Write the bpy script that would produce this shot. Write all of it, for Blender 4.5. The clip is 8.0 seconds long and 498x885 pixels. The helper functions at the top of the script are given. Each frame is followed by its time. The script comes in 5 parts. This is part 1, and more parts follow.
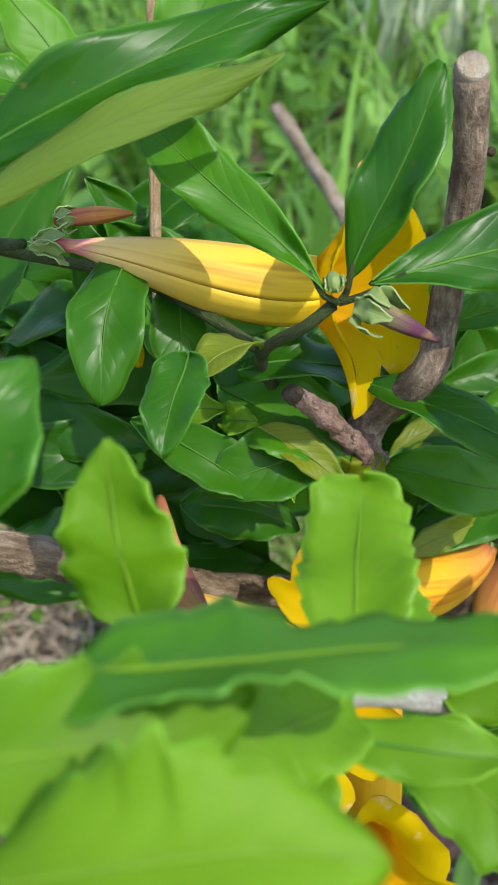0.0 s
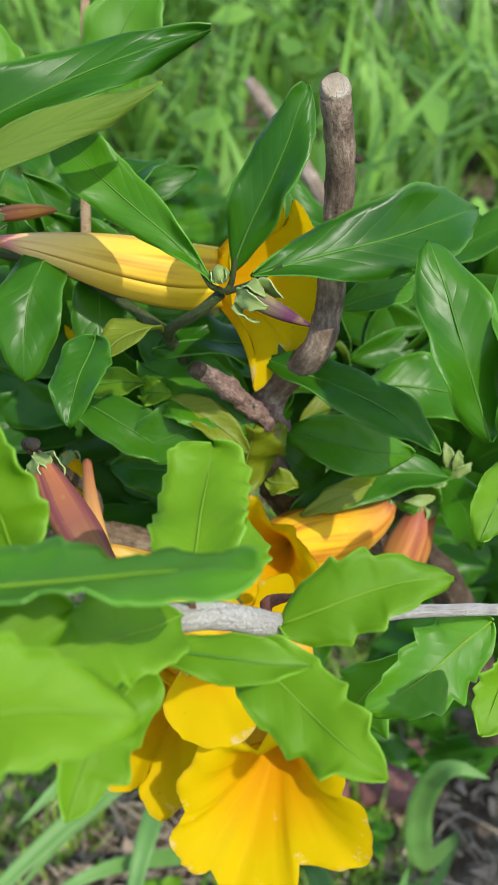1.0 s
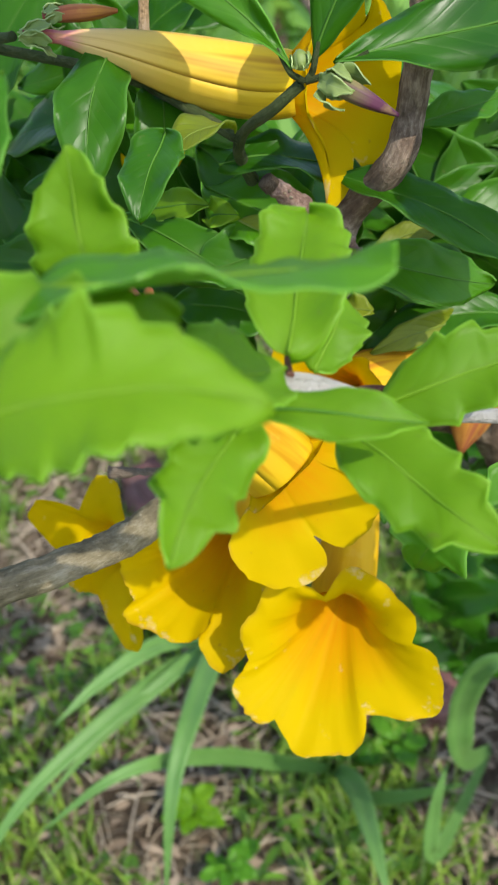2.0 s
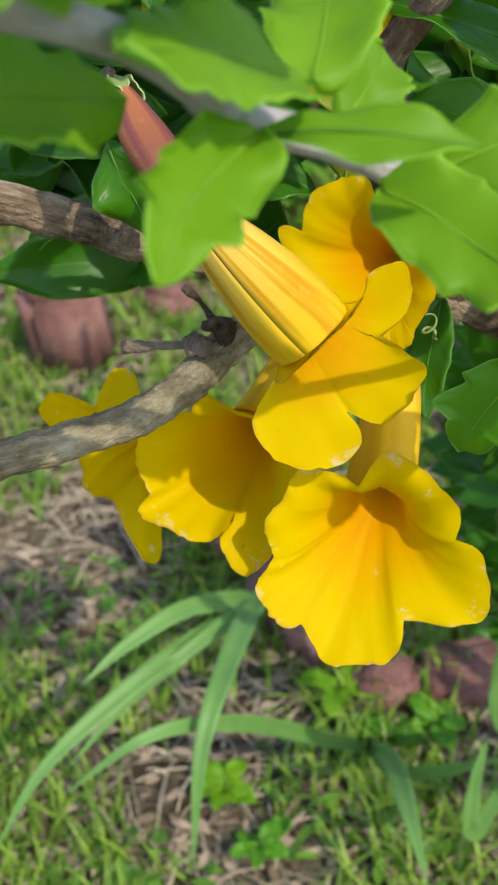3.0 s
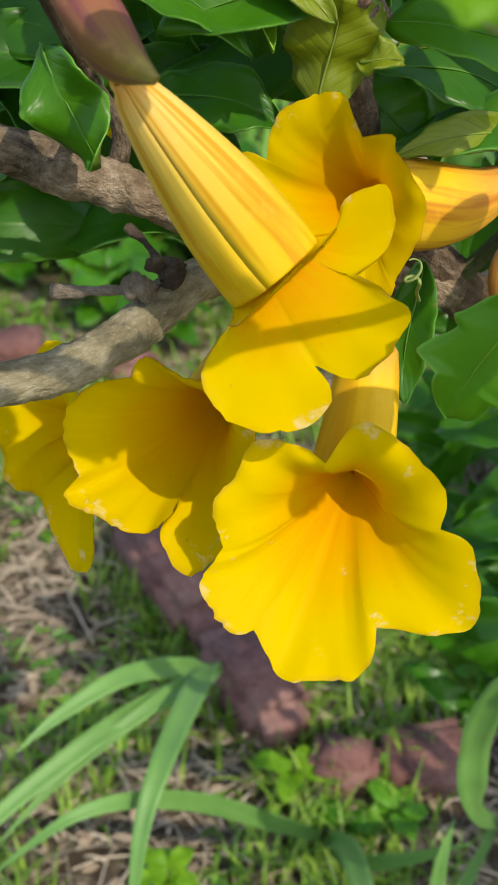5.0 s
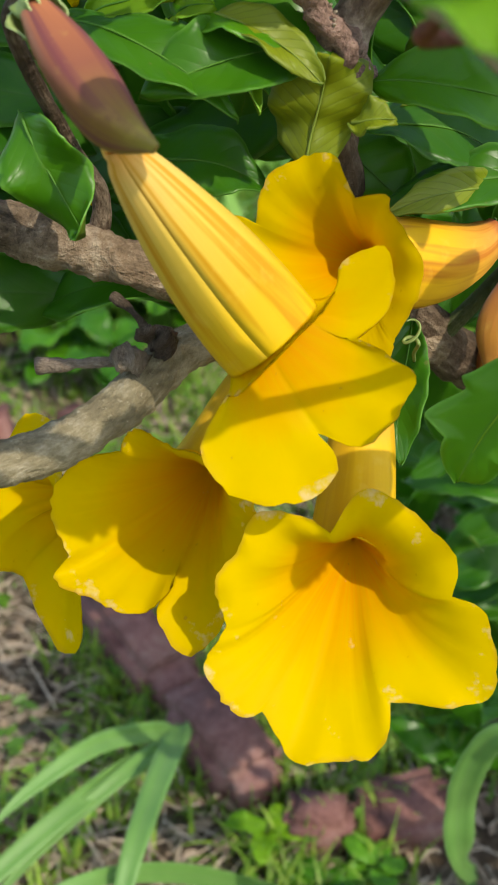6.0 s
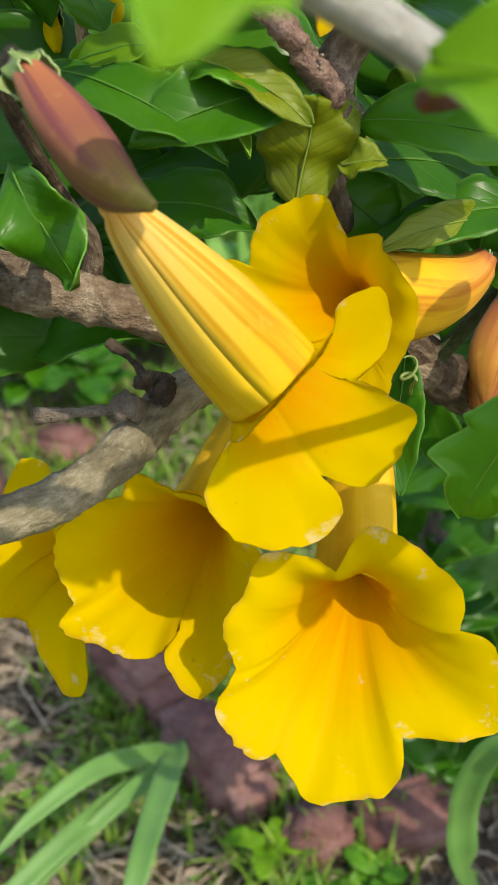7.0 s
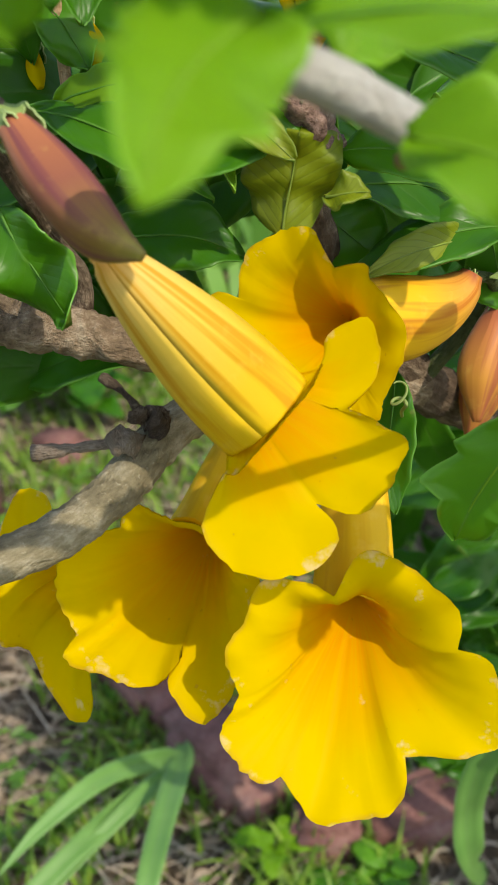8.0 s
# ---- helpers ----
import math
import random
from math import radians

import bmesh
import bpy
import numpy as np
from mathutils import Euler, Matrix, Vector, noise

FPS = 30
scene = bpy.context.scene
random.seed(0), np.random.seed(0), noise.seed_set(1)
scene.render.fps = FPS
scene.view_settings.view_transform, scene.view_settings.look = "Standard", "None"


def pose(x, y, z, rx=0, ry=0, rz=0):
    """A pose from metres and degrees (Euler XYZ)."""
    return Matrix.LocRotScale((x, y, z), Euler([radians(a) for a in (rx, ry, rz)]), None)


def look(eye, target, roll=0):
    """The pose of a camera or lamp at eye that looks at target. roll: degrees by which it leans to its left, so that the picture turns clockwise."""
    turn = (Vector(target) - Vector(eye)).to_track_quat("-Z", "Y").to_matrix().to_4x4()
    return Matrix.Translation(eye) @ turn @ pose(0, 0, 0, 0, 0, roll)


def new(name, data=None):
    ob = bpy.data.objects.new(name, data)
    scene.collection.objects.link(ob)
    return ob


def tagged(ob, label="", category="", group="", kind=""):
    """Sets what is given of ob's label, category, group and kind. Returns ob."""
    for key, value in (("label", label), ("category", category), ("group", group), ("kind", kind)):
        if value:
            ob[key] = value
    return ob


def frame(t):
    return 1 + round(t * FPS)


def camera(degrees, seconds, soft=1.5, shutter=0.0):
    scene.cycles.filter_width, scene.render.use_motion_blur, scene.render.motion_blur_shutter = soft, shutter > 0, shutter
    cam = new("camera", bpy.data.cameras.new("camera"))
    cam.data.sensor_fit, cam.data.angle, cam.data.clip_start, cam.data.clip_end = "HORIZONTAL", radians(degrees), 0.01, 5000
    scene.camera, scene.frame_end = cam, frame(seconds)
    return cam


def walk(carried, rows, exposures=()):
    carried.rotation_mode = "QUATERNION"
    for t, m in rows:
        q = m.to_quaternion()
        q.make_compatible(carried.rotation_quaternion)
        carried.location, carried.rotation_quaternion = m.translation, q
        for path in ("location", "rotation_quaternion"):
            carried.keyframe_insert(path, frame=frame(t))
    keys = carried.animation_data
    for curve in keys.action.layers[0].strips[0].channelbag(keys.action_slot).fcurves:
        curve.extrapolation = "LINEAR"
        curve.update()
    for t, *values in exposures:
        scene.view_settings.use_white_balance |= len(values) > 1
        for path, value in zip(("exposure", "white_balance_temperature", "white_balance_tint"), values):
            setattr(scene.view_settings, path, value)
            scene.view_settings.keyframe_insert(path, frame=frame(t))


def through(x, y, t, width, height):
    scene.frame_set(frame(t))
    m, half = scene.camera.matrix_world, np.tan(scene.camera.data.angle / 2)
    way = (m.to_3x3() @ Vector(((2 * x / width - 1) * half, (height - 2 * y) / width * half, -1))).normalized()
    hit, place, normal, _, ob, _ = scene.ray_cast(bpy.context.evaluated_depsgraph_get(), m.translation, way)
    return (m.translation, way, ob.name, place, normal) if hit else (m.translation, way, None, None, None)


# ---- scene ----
# ---------------------------------------------------------------- camera
cam = camera(26.4, 8.0, soft=1.5, shutter=0.14)
cam.data.dof.use_dof = True
cam.data.dof.focus_distance = 0.275
cam.data.dof.aperture_fstop = 37.0
PATH = [
    (0, (0.0000, 0.0000, 1.1500), (0.0000, 0.8387, 0.6054), -0.00),
    (0.5, (0.0137, -0.0159, 1.1641), (0.0173, 0.8191, 0.6140), -0.17),
    (1, (0.0290, -0.0323, 1.1733), (0.0241, 0.7871, 0.6002), -0.34),
    (1.5, (0.0173, -0.0352, 1.1630), (0.0062, 0.7615, 0.5587), -0.55),
    (2, (0.0139, -0.0382, 1.1355), (-0.0114, 0.7467, 0.5164), -1.02),
    (3.3, (0.0215, -0.0330, 1.0788), (-0.0497, 0.7505, 0.4615), -2.35),
    (3.5, (0.0267, -0.0248, 1.0772), (-0.0463, 0.7640, 0.4668), -2.52),
    (4, (0.0334, -0.0141, 1.0722), (-0.0394, 0.7886, 0.4803), -1.56),
    (4.5, (0.0302, -0.0151, 1.0431), (-0.0297, 0.8046, 0.4734), -0.06),
    (5.8, (0.0032, -0.0073, 1.0250), (0.0211, 0.8496, 0.5098), 1.23),
    (6, (0.0058, -0.0033, 1.0283), (0.0242, 0.8577, 0.5201), 0.56),
    (6.5, (0.0071, 0.0039, 1.0337), (0.0402, 0.8674, 0.5302), -0.38),
    (7, (0.0007, 0.0009, 1.0356), (0.0387, 0.8648, 0.5333), -1.09),
    (7.5, (-0.0018, 0.0018, 1.0419), (0.0404, 0.8646, 0.5380), -1.93),
    (8, (0.0011, 0.0021, 1.0449), (0.0438, 0.8626, 0.5372), -2.93),
]
EXPOSURES = [(0.0, 0.34, 6450.0, 10.0), (3.5, 0.36, 6900.0, 10.0), (8.0, 0.40, 7200.0, 10.0)]
walk(cam, [(t, look(eye, target, roll)) for t, eye, target, roll in PATH], EXPOSURES)

# ---------------------------------------------------------------- world and sun
SUN_FROM = Vector((0.42, -0.50, 0.76)).normalized()
SUN_POWER, SKY_POWER = 2.95, 0.245
world = bpy.data.worlds.new("world")
scene.world = world
world.use_nodes = True
wn = world.node_tree
sky = wn.nodes.new("ShaderNodeTexSky")
sky.sky_type = "NISHITA"
sky.sun_disc = False
sky.sun_elevation = math.asin(SUN_FROM.z)
sky.sun_rotation = math.atan2(SUN_FROM.x, SUN_FROM.y)
wn.links.new(sky.outputs[0], wn.nodes["Background"].inputs[0])
wn.nodes["Background"].inputs[1].default_value = SKY_POWER
sun = new("sun", bpy.data.lights.new("sun", "SUN"))
sun.data.energy, sun.data.angle, sun.data.color = SUN_POWER, radians(0.6), (1.0, 0.95, 0.86)
sun.matrix_world = look(SUN_FROM * 10, (0, 0, 0))


# ---------------------------------------------------------------- materials
class Nodes:
    """A short way to write node materials."""

    def __init__(self, name):
        self.mat = bpy.data.materials.new(name)
        self.mat.use_nodes = True
        self.t = self.mat.node_tree
        self.t.nodes.clear()
        self.out = self.t.nodes.new("ShaderNodeOutputMaterial")

    def add(self, kind, ins=None):
        n = self.t.nodes.new(kind)
        for a, b in (ins or {}).items():
            self.put(n, a, b)
        return n

    def put(self, n, a, b):
        if isinstance(b, bpy.types.NodeSocket):
            self.t.links.new(b, n.inputs[a])
        else:
            n.inputs[a].default_value = (*b, 1.0) if n.inputs[a].type == "RGBA" and len(b) == 3 else b

    def noise(self, vec, scale, detail=4.0, rough=0.55):
        return self.add("ShaderNodeTexNoise", ins={"Vector": vec, "Scale": scale, "Detail": detail, "Roughness": rough}).outputs[0]

    def ramp(self, fac, stops):
        n = self.add("ShaderNodeValToRGB", ins={"Fac": fac})
        e = n.color_ramp.elements
        while len(e) < len(stops):
            e.new(0.5)
        for el, (p, c) in zip(e, stops):
            el.position = p
            el.color = (*c, 1) if len(c) == 3 else c
        return n.outputs[0]

    def mix(self, fac, a, b, blend="MIX"):
        n = self.add("ShaderNodeMix")
        n.data_type, n.blend_type = "RGBA", blend
        self.put(n, 0, fac)
        self.put(n, 6, a if isinstance(a, bpy.types.NodeSocket) else (*a, 1))
        self.put(n, 7, b if isinstance(b, bpy.types.NodeSocket) else (*b, 1))
        return n.outputs[2]

    def math(self, op, a, b=0.0, c=0.0):
        n = self.add("ShaderNodeMath")
        n.operation = op
        for i, v in enumerate((a, b, c)):
            self.put(n, i, v)
        return n.outputs[0]

    def stretch(self, vec, s):
        return self.add("ShaderNodeMapping", ins={"Vector": vec, "Scale": s}).outputs[0]

    def bump(self, height, strength, dist):
        return self.add("ShaderNodeBump", ins={"Height": height, "Strength": strength, "Distance": dist}).outputs[0]

    def thin(self, colour, through_colour, glow, rough, normal=None, spec=0.5, coat=0.0):
        """Leaf and petal tissue: part of the light passes through it."""
        p = self.add("ShaderNodeBsdfPrincipled", ins={"Base Color": colour, "Roughness": rough, "Specular IOR Level": spec, "Coat Weight": coat, "Coat Roughness": 0.25})
        tr = self.add("ShaderNodeBsdfTranslucent", ins={"Color": through_colour})
        if normal:
            self.put(p, "Normal", normal)
        m = self.add("ShaderNodeMixShader", ins={0: glow, 1: p.outputs[0], 2: tr.outputs[0]})
        self.t.links.new(m.outputs[0], self.out.inputs[0])
        return self.mat

    def solid(self, colour, rough, normal=None, spec=0.5):
        p = self.add("ShaderNodeBsdfPrincipled", ins={"Base Color": colour, "Roughness": rough, "Specular IOR Level": spec})
        if normal:
            self.put(p, "Normal", normal)
        self.t.links.new(p.outputs[0], self.out.inputs[0])
        return self.mat


def leaf_material(name, dark, light, vein, through, glow, rough, veins=9.0, spec=0.5, vein_depth=0.22):
    m = Nodes(name)
    tc = m.add("ShaderNodeTexCoord")
    uv = m.add("ShaderNodeSeparateXYZ", ins={0: tc.outputs["UV"]})
    across = m.math("ABSOLUTE", m.math("SUBTRACT", uv.outputs[0], 0.5))
    rib = m.math("SUBTRACT", 1.0, m.math("SMOOTH_MIN", m.math("MULTIPLY", across, 26.0), 1.0, 0.2))
    slant = m.math("SUBTRACT", m.math("MULTIPLY", uv.outputs[1], veins), m.math("MULTIPLY", across, veins * 0.55))
    side = m.math("PINGPONG", slant, 0.5)
    quilt = m.math("SMOOTH_MIN", m.math("MULTIPLY", side, 3.0), 1.0, 0.3)
    side = m.math("SUBTRACT", 1.0, m.math("MINIMUM", m.math("MULTIPLY", side, 9.0), 1.0))
    side = m.math("MULTIPLY", side, vein_depth)
    lines = m.math("MAXIMUM", rib, side)
    info = m.add("ShaderNodeObjectInfo")
    blotch = m.noise(tc.outputs["Object"], 60.0, 3.0)
    fine = m.noise(tc.outputs["Object"], 700.0, 2.0)
    tone = m.math("ADD", m.math("MULTIPLY", blotch, 0.75), m.math("MULTIPLY", info.outputs["Random"], 0.35))
    patch = m.noise(tc.outputs["Object"], 22.0, 2.0)
    tone = m.math("ADD", tone, m.math("MULTIPLY", m.math("SUBTRACT", patch, 0.5), 0.9))
    base = m.mix(tone, dark, light)
    base = m.mix(m.math("MULTIPLY", lines, 0.7), base, vein)
    rim = m.ramp(across, [(0.455, (0, 0, 0)), (0.50, (1, 1, 1))])
    base = m.mix(m.math("MULTIPLY", rim, 0.55), base, tuple(min(1.0, c * 1.7 + 0.03) for c in vein))
    spots = m.ramp(m.noise(tc.outputs["Object"], 260.0, 3.0), [(0.68, (0, 0, 0)), (0.74, (1, 1, 1))])
    base = m.mix(m.math("MULTIPLY", spots, 0.35), base, (0.20, 0.15, 0.05))
    rr = m.math("ADD", rough - 0.06, m.math("ADD", m.math("MULTIPLY", blotch, 0.14), m.math("MULTIPLY", patch, 0.16)))
    h = m.math("SUBTRACT", m.math("ADD", m.math("MULTIPLY", blotch, 1.2), m.math("MULTIPLY", fine, 0.12)), m.math("MULTIPLY", lines, 0.5))
    h = m.math("ADD", h, m.math("MULTIPLY", quilt, 0.25))
    return m.thin(base, m.mix(m.math("MULTIPLY", lines, 0.5), through, dark), glow, rr, m.bump(h, 0.28, 0.0006), spec)


GLOSSY = leaf_material("glossy_leaf", (0.012, 0.085, 0.003), (0.080, 0.250, 0.006), (0.11, 0.28, 0.025), (0.22, 0.60, 0.004), 0.32, 0.27, 9.0, 0.28, 0.22)
# Darker copy of glossy_leaf: shade on the inner leaves, put into the colour.
DARK = leaf_material("shaded_leaf", (0.009, 0.062, 0.003), (0.050, 0.180, 0.006), (0.075, 0.20, 0.02), (0.15, 0.50, 0.004), 0.28, 0.25, 9.0, 0.25, 0.22)
UNDER = leaf_material("leaf_underside", (0.10, 0.180, 0.018), (0.17, 0.26, 0.025), (0.13, 0.20, 0.03), (0.20, 0.40, 0.008), 0.34, 0.5, 11.0, 0.3, 0.3)
LIME = leaf_material("lime_leaf", (0.090, 0.215, 0.004), (0.210, 0.38, 0.009), (0.19, 0.37, 0.03), (0.40, 0.72, 0.003), 0.46, 0.44, 7.0, 0.32, 0.15)
MIDGREEN = leaf_material("mid_green_leaf", (0.050, 0.18, 0.006), (0.125, 0.32, 0.012), (0.14, 0.32, 0.04), (0.24, 0.60, 0.005), 0.36, 0.36, 8.0, 0.32, 0.15)
LIME_UNDER = leaf_material("lime_leaf_underside", (0.14, 0.34, 0.03), (0.20, 0.42, 0.04), (0.24, 0.46, 0.07), (0.36, 0.70, 0.008), 0.32, 0.5, 7.0)
YOUNG = leaf_material("young_leaf", (0.16, 0.210, 0.006), (0.25, 0.30, 0.010), (0.08, 0.12, 0.01), (0.34, 0.48, 0.006), 0.38, 0.38, 10.0, 0.4, 0.45)
SEPAL = leaf_material("sepal", (0.15, 0.24, 0.04), (0.28, 0.36, 0.10), (0.30, 0.38, 0.15), (0.30, 0.45, 0.05), 0.2, 0.45, 3.0)
RIB = leaf_material("midrib", (0.050, 0.165, 0.012), (0.085, 0.225, 0.020), (0.10, 0.25, 0.03), (0.25, 0.45, 0.03), 0.2, 0.5, 1.0, 0.3, 0.0)
RIB_OLIVE = leaf_material("olive_midrib", (0.17, 0.24, 0.030), (0.22, 0.29, 0.040), (0.22, 0.29, 0.04), (0.30, 0.45, 0.03), 0.25, 0.5, 1.0, 0.3, 0.0)
RIB_PALE = leaf_material("pale_midrib", (0.16, 0.33, 0.012), (0.22, 0.40, 0.020), (0.22, 0.40, 0.03), (0.36, 0.62, 0.02), 0.35, 0.5, 1.0, 0.3, 0.0)


def petal_material(name, body, deep, edge, reach, through, glow=0.28):
    m = Nodes(name)
    tc = m.add("ShaderNodeTexCoord")
    uv = m.add("ShaderNodeSeparateXYZ", ins={0: tc.outputs["UV"]})
    streak = m.noise(m.stretch(tc.outputs["UV"], (15.0, 0.8, 1.0)), 1.0, 3.0, 0.6)
    wide = m.noise(m.stretch(tc.outputs["UV"], (3.0, 1.2, 1.0)), 2.0, 2.0)
    along = m.math("ADD", uv.outputs[1], m.math("MULTIPLY", m.math("SUBTRACT", streak, 0.5), 0.5))
    inner = m.ramp(along, [(0.22, (1, 1, 1)), (reach * 0.7, (0.5, 0.5, 0.5)), (reach, (0, 0, 0))])
    col = m.mix(m.math("MULTIPLY", wide, 0.5), body, tuple(c * 0.86 for c in body))
    col = m.mix(m.math("MULTIPLY", inner, m.ramp(streak, [(0.38, (0.45, 0.45, 0.45)), (0.64, (1, 1, 1))])), col, deep)
    worn = m.noise(tc.outputs["Object"], 130.0, 4.0, 0.65)
    worn = m.math("ADD", worn, m.ramp(uv.outputs[1], [(0.80, (0, 0, 0)), (1.0, (0.14, 0.14, 0.14))]))
    worn = m.ramp(worn, [(0.69, (0, 0, 0)), (0.79, (1, 1, 1))])
    col = m.mix(m.math("MULTIPLY", worn, 0.7), col, edge)
    fleck = m.ramp(m.noise(tc.outputs["Object"], 420.0, 2.0), [(0.735, (0, 0, 0)), (0.765, (1, 1, 1))])
    col = m.mix(m.math("MULTIPLY", fleck, 0.6), col, (0.40, 0.19, 0.03))
    hem = m.math("MULTIPLY", m.ramp(uv.outputs[1], [(0.965, (0, 0, 0)), (1.0, (1, 1, 1))]), m.ramp(m.noise(tc.outputs["Object"], 90.0, 3.0), [(0.42, (0, 0, 0)), (0.62, (1, 1, 1))]))
    col = m.mix(m.math("MULTIPLY", hem, 0.55), col, (0.42, 0.22, 0.03))
    h = m.math("ADD", m.math("MULTIPLY", streak, 0.5), m.math("MULTIPLY", m.noise(tc.outputs["Object"], 900.0, 2.0), 0.12))
    return m.thin(col, through, glow, 0.5, m.bump(h, 0.3, 0.0005), 0.04)


PETAL = petal_material("petal", (0.72, 0.535, 0.002), (0.76, 0.29, 0.003), (0.74, 0.62, 0.32), 0.70, (0.90, 0.69, 0.003), 0.46)
THROAT = petal_material("throat", (0.88, 0.50, 0.004), (0.80, 0.30, 0.003), (0.78, 0.52, 0.15), 0.9, (0.92, 0.50, 0.004))


def tube_material(name, stops, streak_colour, amount, fine=10.0):
    m = Nodes(name)
    tc = m.add("ShaderNodeTexCoord")
    uv = m.add("ShaderNodeSeparateXYZ", ins={0: tc.outputs["UV"]})
    s = m.noise(m.stretch(tc.outputs["UV"], (fine, 0.55, 1.0)), 1.0, 3.0, 0.6)
    wob = m.math("ADD", uv.outputs[1], m.math("MULTIPLY", m.math("SUBTRACT", s, 0.5), 0.12))
    col = m.ramp(wob, stops)
    mask = m.ramp(s, [(0.47, (0, 0, 0)), (0.60, (1, 1, 1))])
    col = m.mix(m.math("MULTIPLY", mask, amount), col, streak_colour)
    pale = m.ramp(m.noise(tc.outputs["Object"], 150.0, 3.0), [(0.58, (0, 0, 0)), (0.80, (1, 1, 1))])
    col = m.mix(m.math("MULTIPLY", pale, 0.25), col, (0.88, 0.68, 0.14))
    h = m.math("ADD", s, m.math("MULTIPLY", m.noise(tc.outputs["Object"], 800.0, 2.0), 0.1))
    return m.thin(col, col, 0.12, 0.45, m.bump(h, 0.4, 0.0006), 0.14)


TUBE = tube_material("corolla_tube", [(0.0, (0.20, 0.04, 0.03)), (0.08, (0.36, 0.08, 0.09)), (0.15, (0.70, 0.26, 0.24)), (0.21, (0.82, 0.56, 0.22)), (0.50, (0.82, 0.54, 0.07)), (1.0, (0.84, 0.57, 0.012))], (0.44, 0.19, 0.02), 0.85, 8.0)
TUBE_PALE = tube_material("corolla_tube_pale", [(0.0, (0.70, 0.33, 0.07)), (0.10, (0.76, 0.50, 0.13)), (0.30, (0.72, 0.49, 0.075)), (0.65, (0.68, 0.44, 0.022)), (1.0, (0.68, 0.42, 0.006))], (0.55, 0.25, 0.006), 0.85, 14.0)
TUBE_AMBER = tube_material("corolla_tube_amber", [(0.0, (0.38, 0.10, 0.05)), (0.08, (0.62, 0.28, 0.05)), (0.5, (0.78, 0.43, 0.02)), (1.0, (0.76, 0.46, 0.010))], (0.46, 0.14, 0.015), 0.85)
TUBE_ROSE = tube_material("corolla_tube_rose", [(0.0, (0.80, 0.54, 0.12)), (0.35, (0.74, 0.38, 0.12)), (1.0, (0.50, 0.16, 0.08))], (0.56, 0.22, 0.06), 0.5)
TUBE_GOLD = tube_material("corolla_tube_gold", [(0.0, (0.60, 0.30, 0.05)), (0.3, (0.74, 0.45, 0.015)), (1.0, (0.74, 0.46, 0.006))], (0.60, 0.30, 0.008), 0.5)
BUD = tube_material("bud_skin", [(0.0, (0.32, 0.07, 0.05)), (0.12, (0.50, 0.18, 0.08)), (0.30, (0.38, 0.135, 0.060)), (0.55, (0.24, 0.085, 0.050)), (0.8, (0.22, 0.130, 0.035)), (1.0, (0.27, 0.24, 0.05))], (0.15, 0.040, 0.055), 0.75, 9.0)
BUD_ROSE = tube_material("bud_rose", [(0.0, (0.28, 0.06, 0.05)), (0.3, (0.50, 0.17, 0.07)), (0.7, (0.55, 0.25, 0.045)), (1.0, (0.33, 0.12, 0.035))], (0.30, 0.08, 0.045), 0.8)
BUD_SMALL = tube_material("bud_small", [(0.0, (0.24, 0.30, 0.08)), (0.4, (0.22, 0.20, 0.08)), (0.7, (0.12, 0.04, 0.07)), (1.0, (0.07, 0.02, 0.05))], (0.10, 0.03, 0.06), 0.5)


def bark_material(name, dark, mid, pale, scale, lichen=0.3, relief=1.0):
    m = Nodes(name)
    tc = m.add("ShaderNodeTexCoord")
    big = m.noise(tc.outputs["Object"], 55.0 * scale, 4.0)
    lines = m.noise(m.stretch(tc.outputs["UV"], (16.0, 22.0, 1.0)), 1.0, 5.0, 0.7)
    grain = m.noise(tc.outputs["Object"], 420.0 * scale, 4.0, 0.7)
    col = m.ramp(m.math("ADD", m.math("MULTIPLY", big, 0.5), m.math("MULTIPLY", lines, 0.5)), [(0.34, dark), (0.50, mid), (0.66, pale)])
    spot = m.ramp(grain, [(0.60, (0, 0, 0)), (0.70, (1, 1, 1))])
    col = m.mix(m.math("MULTIPLY", spot, lichen), col, pale)
    h = m.math("ADD", m.math("MULTIPLY", lines, 0.8), m.math("MULTIPLY", grain, 0.8))
    return m.solid(col, 0.85, m.bump(h, 1.0, 0.0035 * relief), 0.2)


BARK = bark_material("bark", (0.055, 0.038, 0.022), (0.25, 0.178, 0.11), (0.55, 0.45, 0.32), 1.0, 0.5)
BARK_DARK = bark_material("dark_bark", (0.040, 0.027, 0.016), (0.135, 0.092, 0.058), (0.38, 0.29, 0.20), 1.4, 0.4)
BARK_OLIVE = bark_material("olive_bark", (0.080, 0.066, 0.036), (0.215, 0.180, 0.105), (0.42, 0.37, 0.26), 1.3, 0.55, 0.35)
BARK_PINK = bark_material("pinkish_bark", (0.085, 0.050, 0.038), (0.30, 0.19, 0.145), (0.55, 0.42, 0.34), 1.2, 0.5, 0.6)
BARK_STEM = bark_material("stem_bark", (0.050, 0.034, 0.024), (0.175, 0.122, 0.085), (0.44, 0.34, 0.25), 1.3, 0.45, 0.35)
TWIG_GREY = bark_material("grey_twig", (0.48, 0.43, 0.37), (0.68, 0.64, 0.57), (0.80, 0.77, 0.71), 1.8, 0.4)
DRY = bark_material("dry_twig", (0.14, 0.10, 0.065), (0.34, 0.26, 0.185), (0.55, 0.46, 0.36), 1.6, 0.5)
STEM_GREEN = bark_material("green_stem", (0.06, 0.09, 0.03), (0.11, 0.15, 0.05), (0.18, 0.20, 0.09), 1.6, 0.15)
STEM_RED = bark_material("red_stem", (0.20, 0.06, 0.035), (0.38, 0.14, 0.09), (0.52, 0.28, 0.20), 1.6, 0.15)
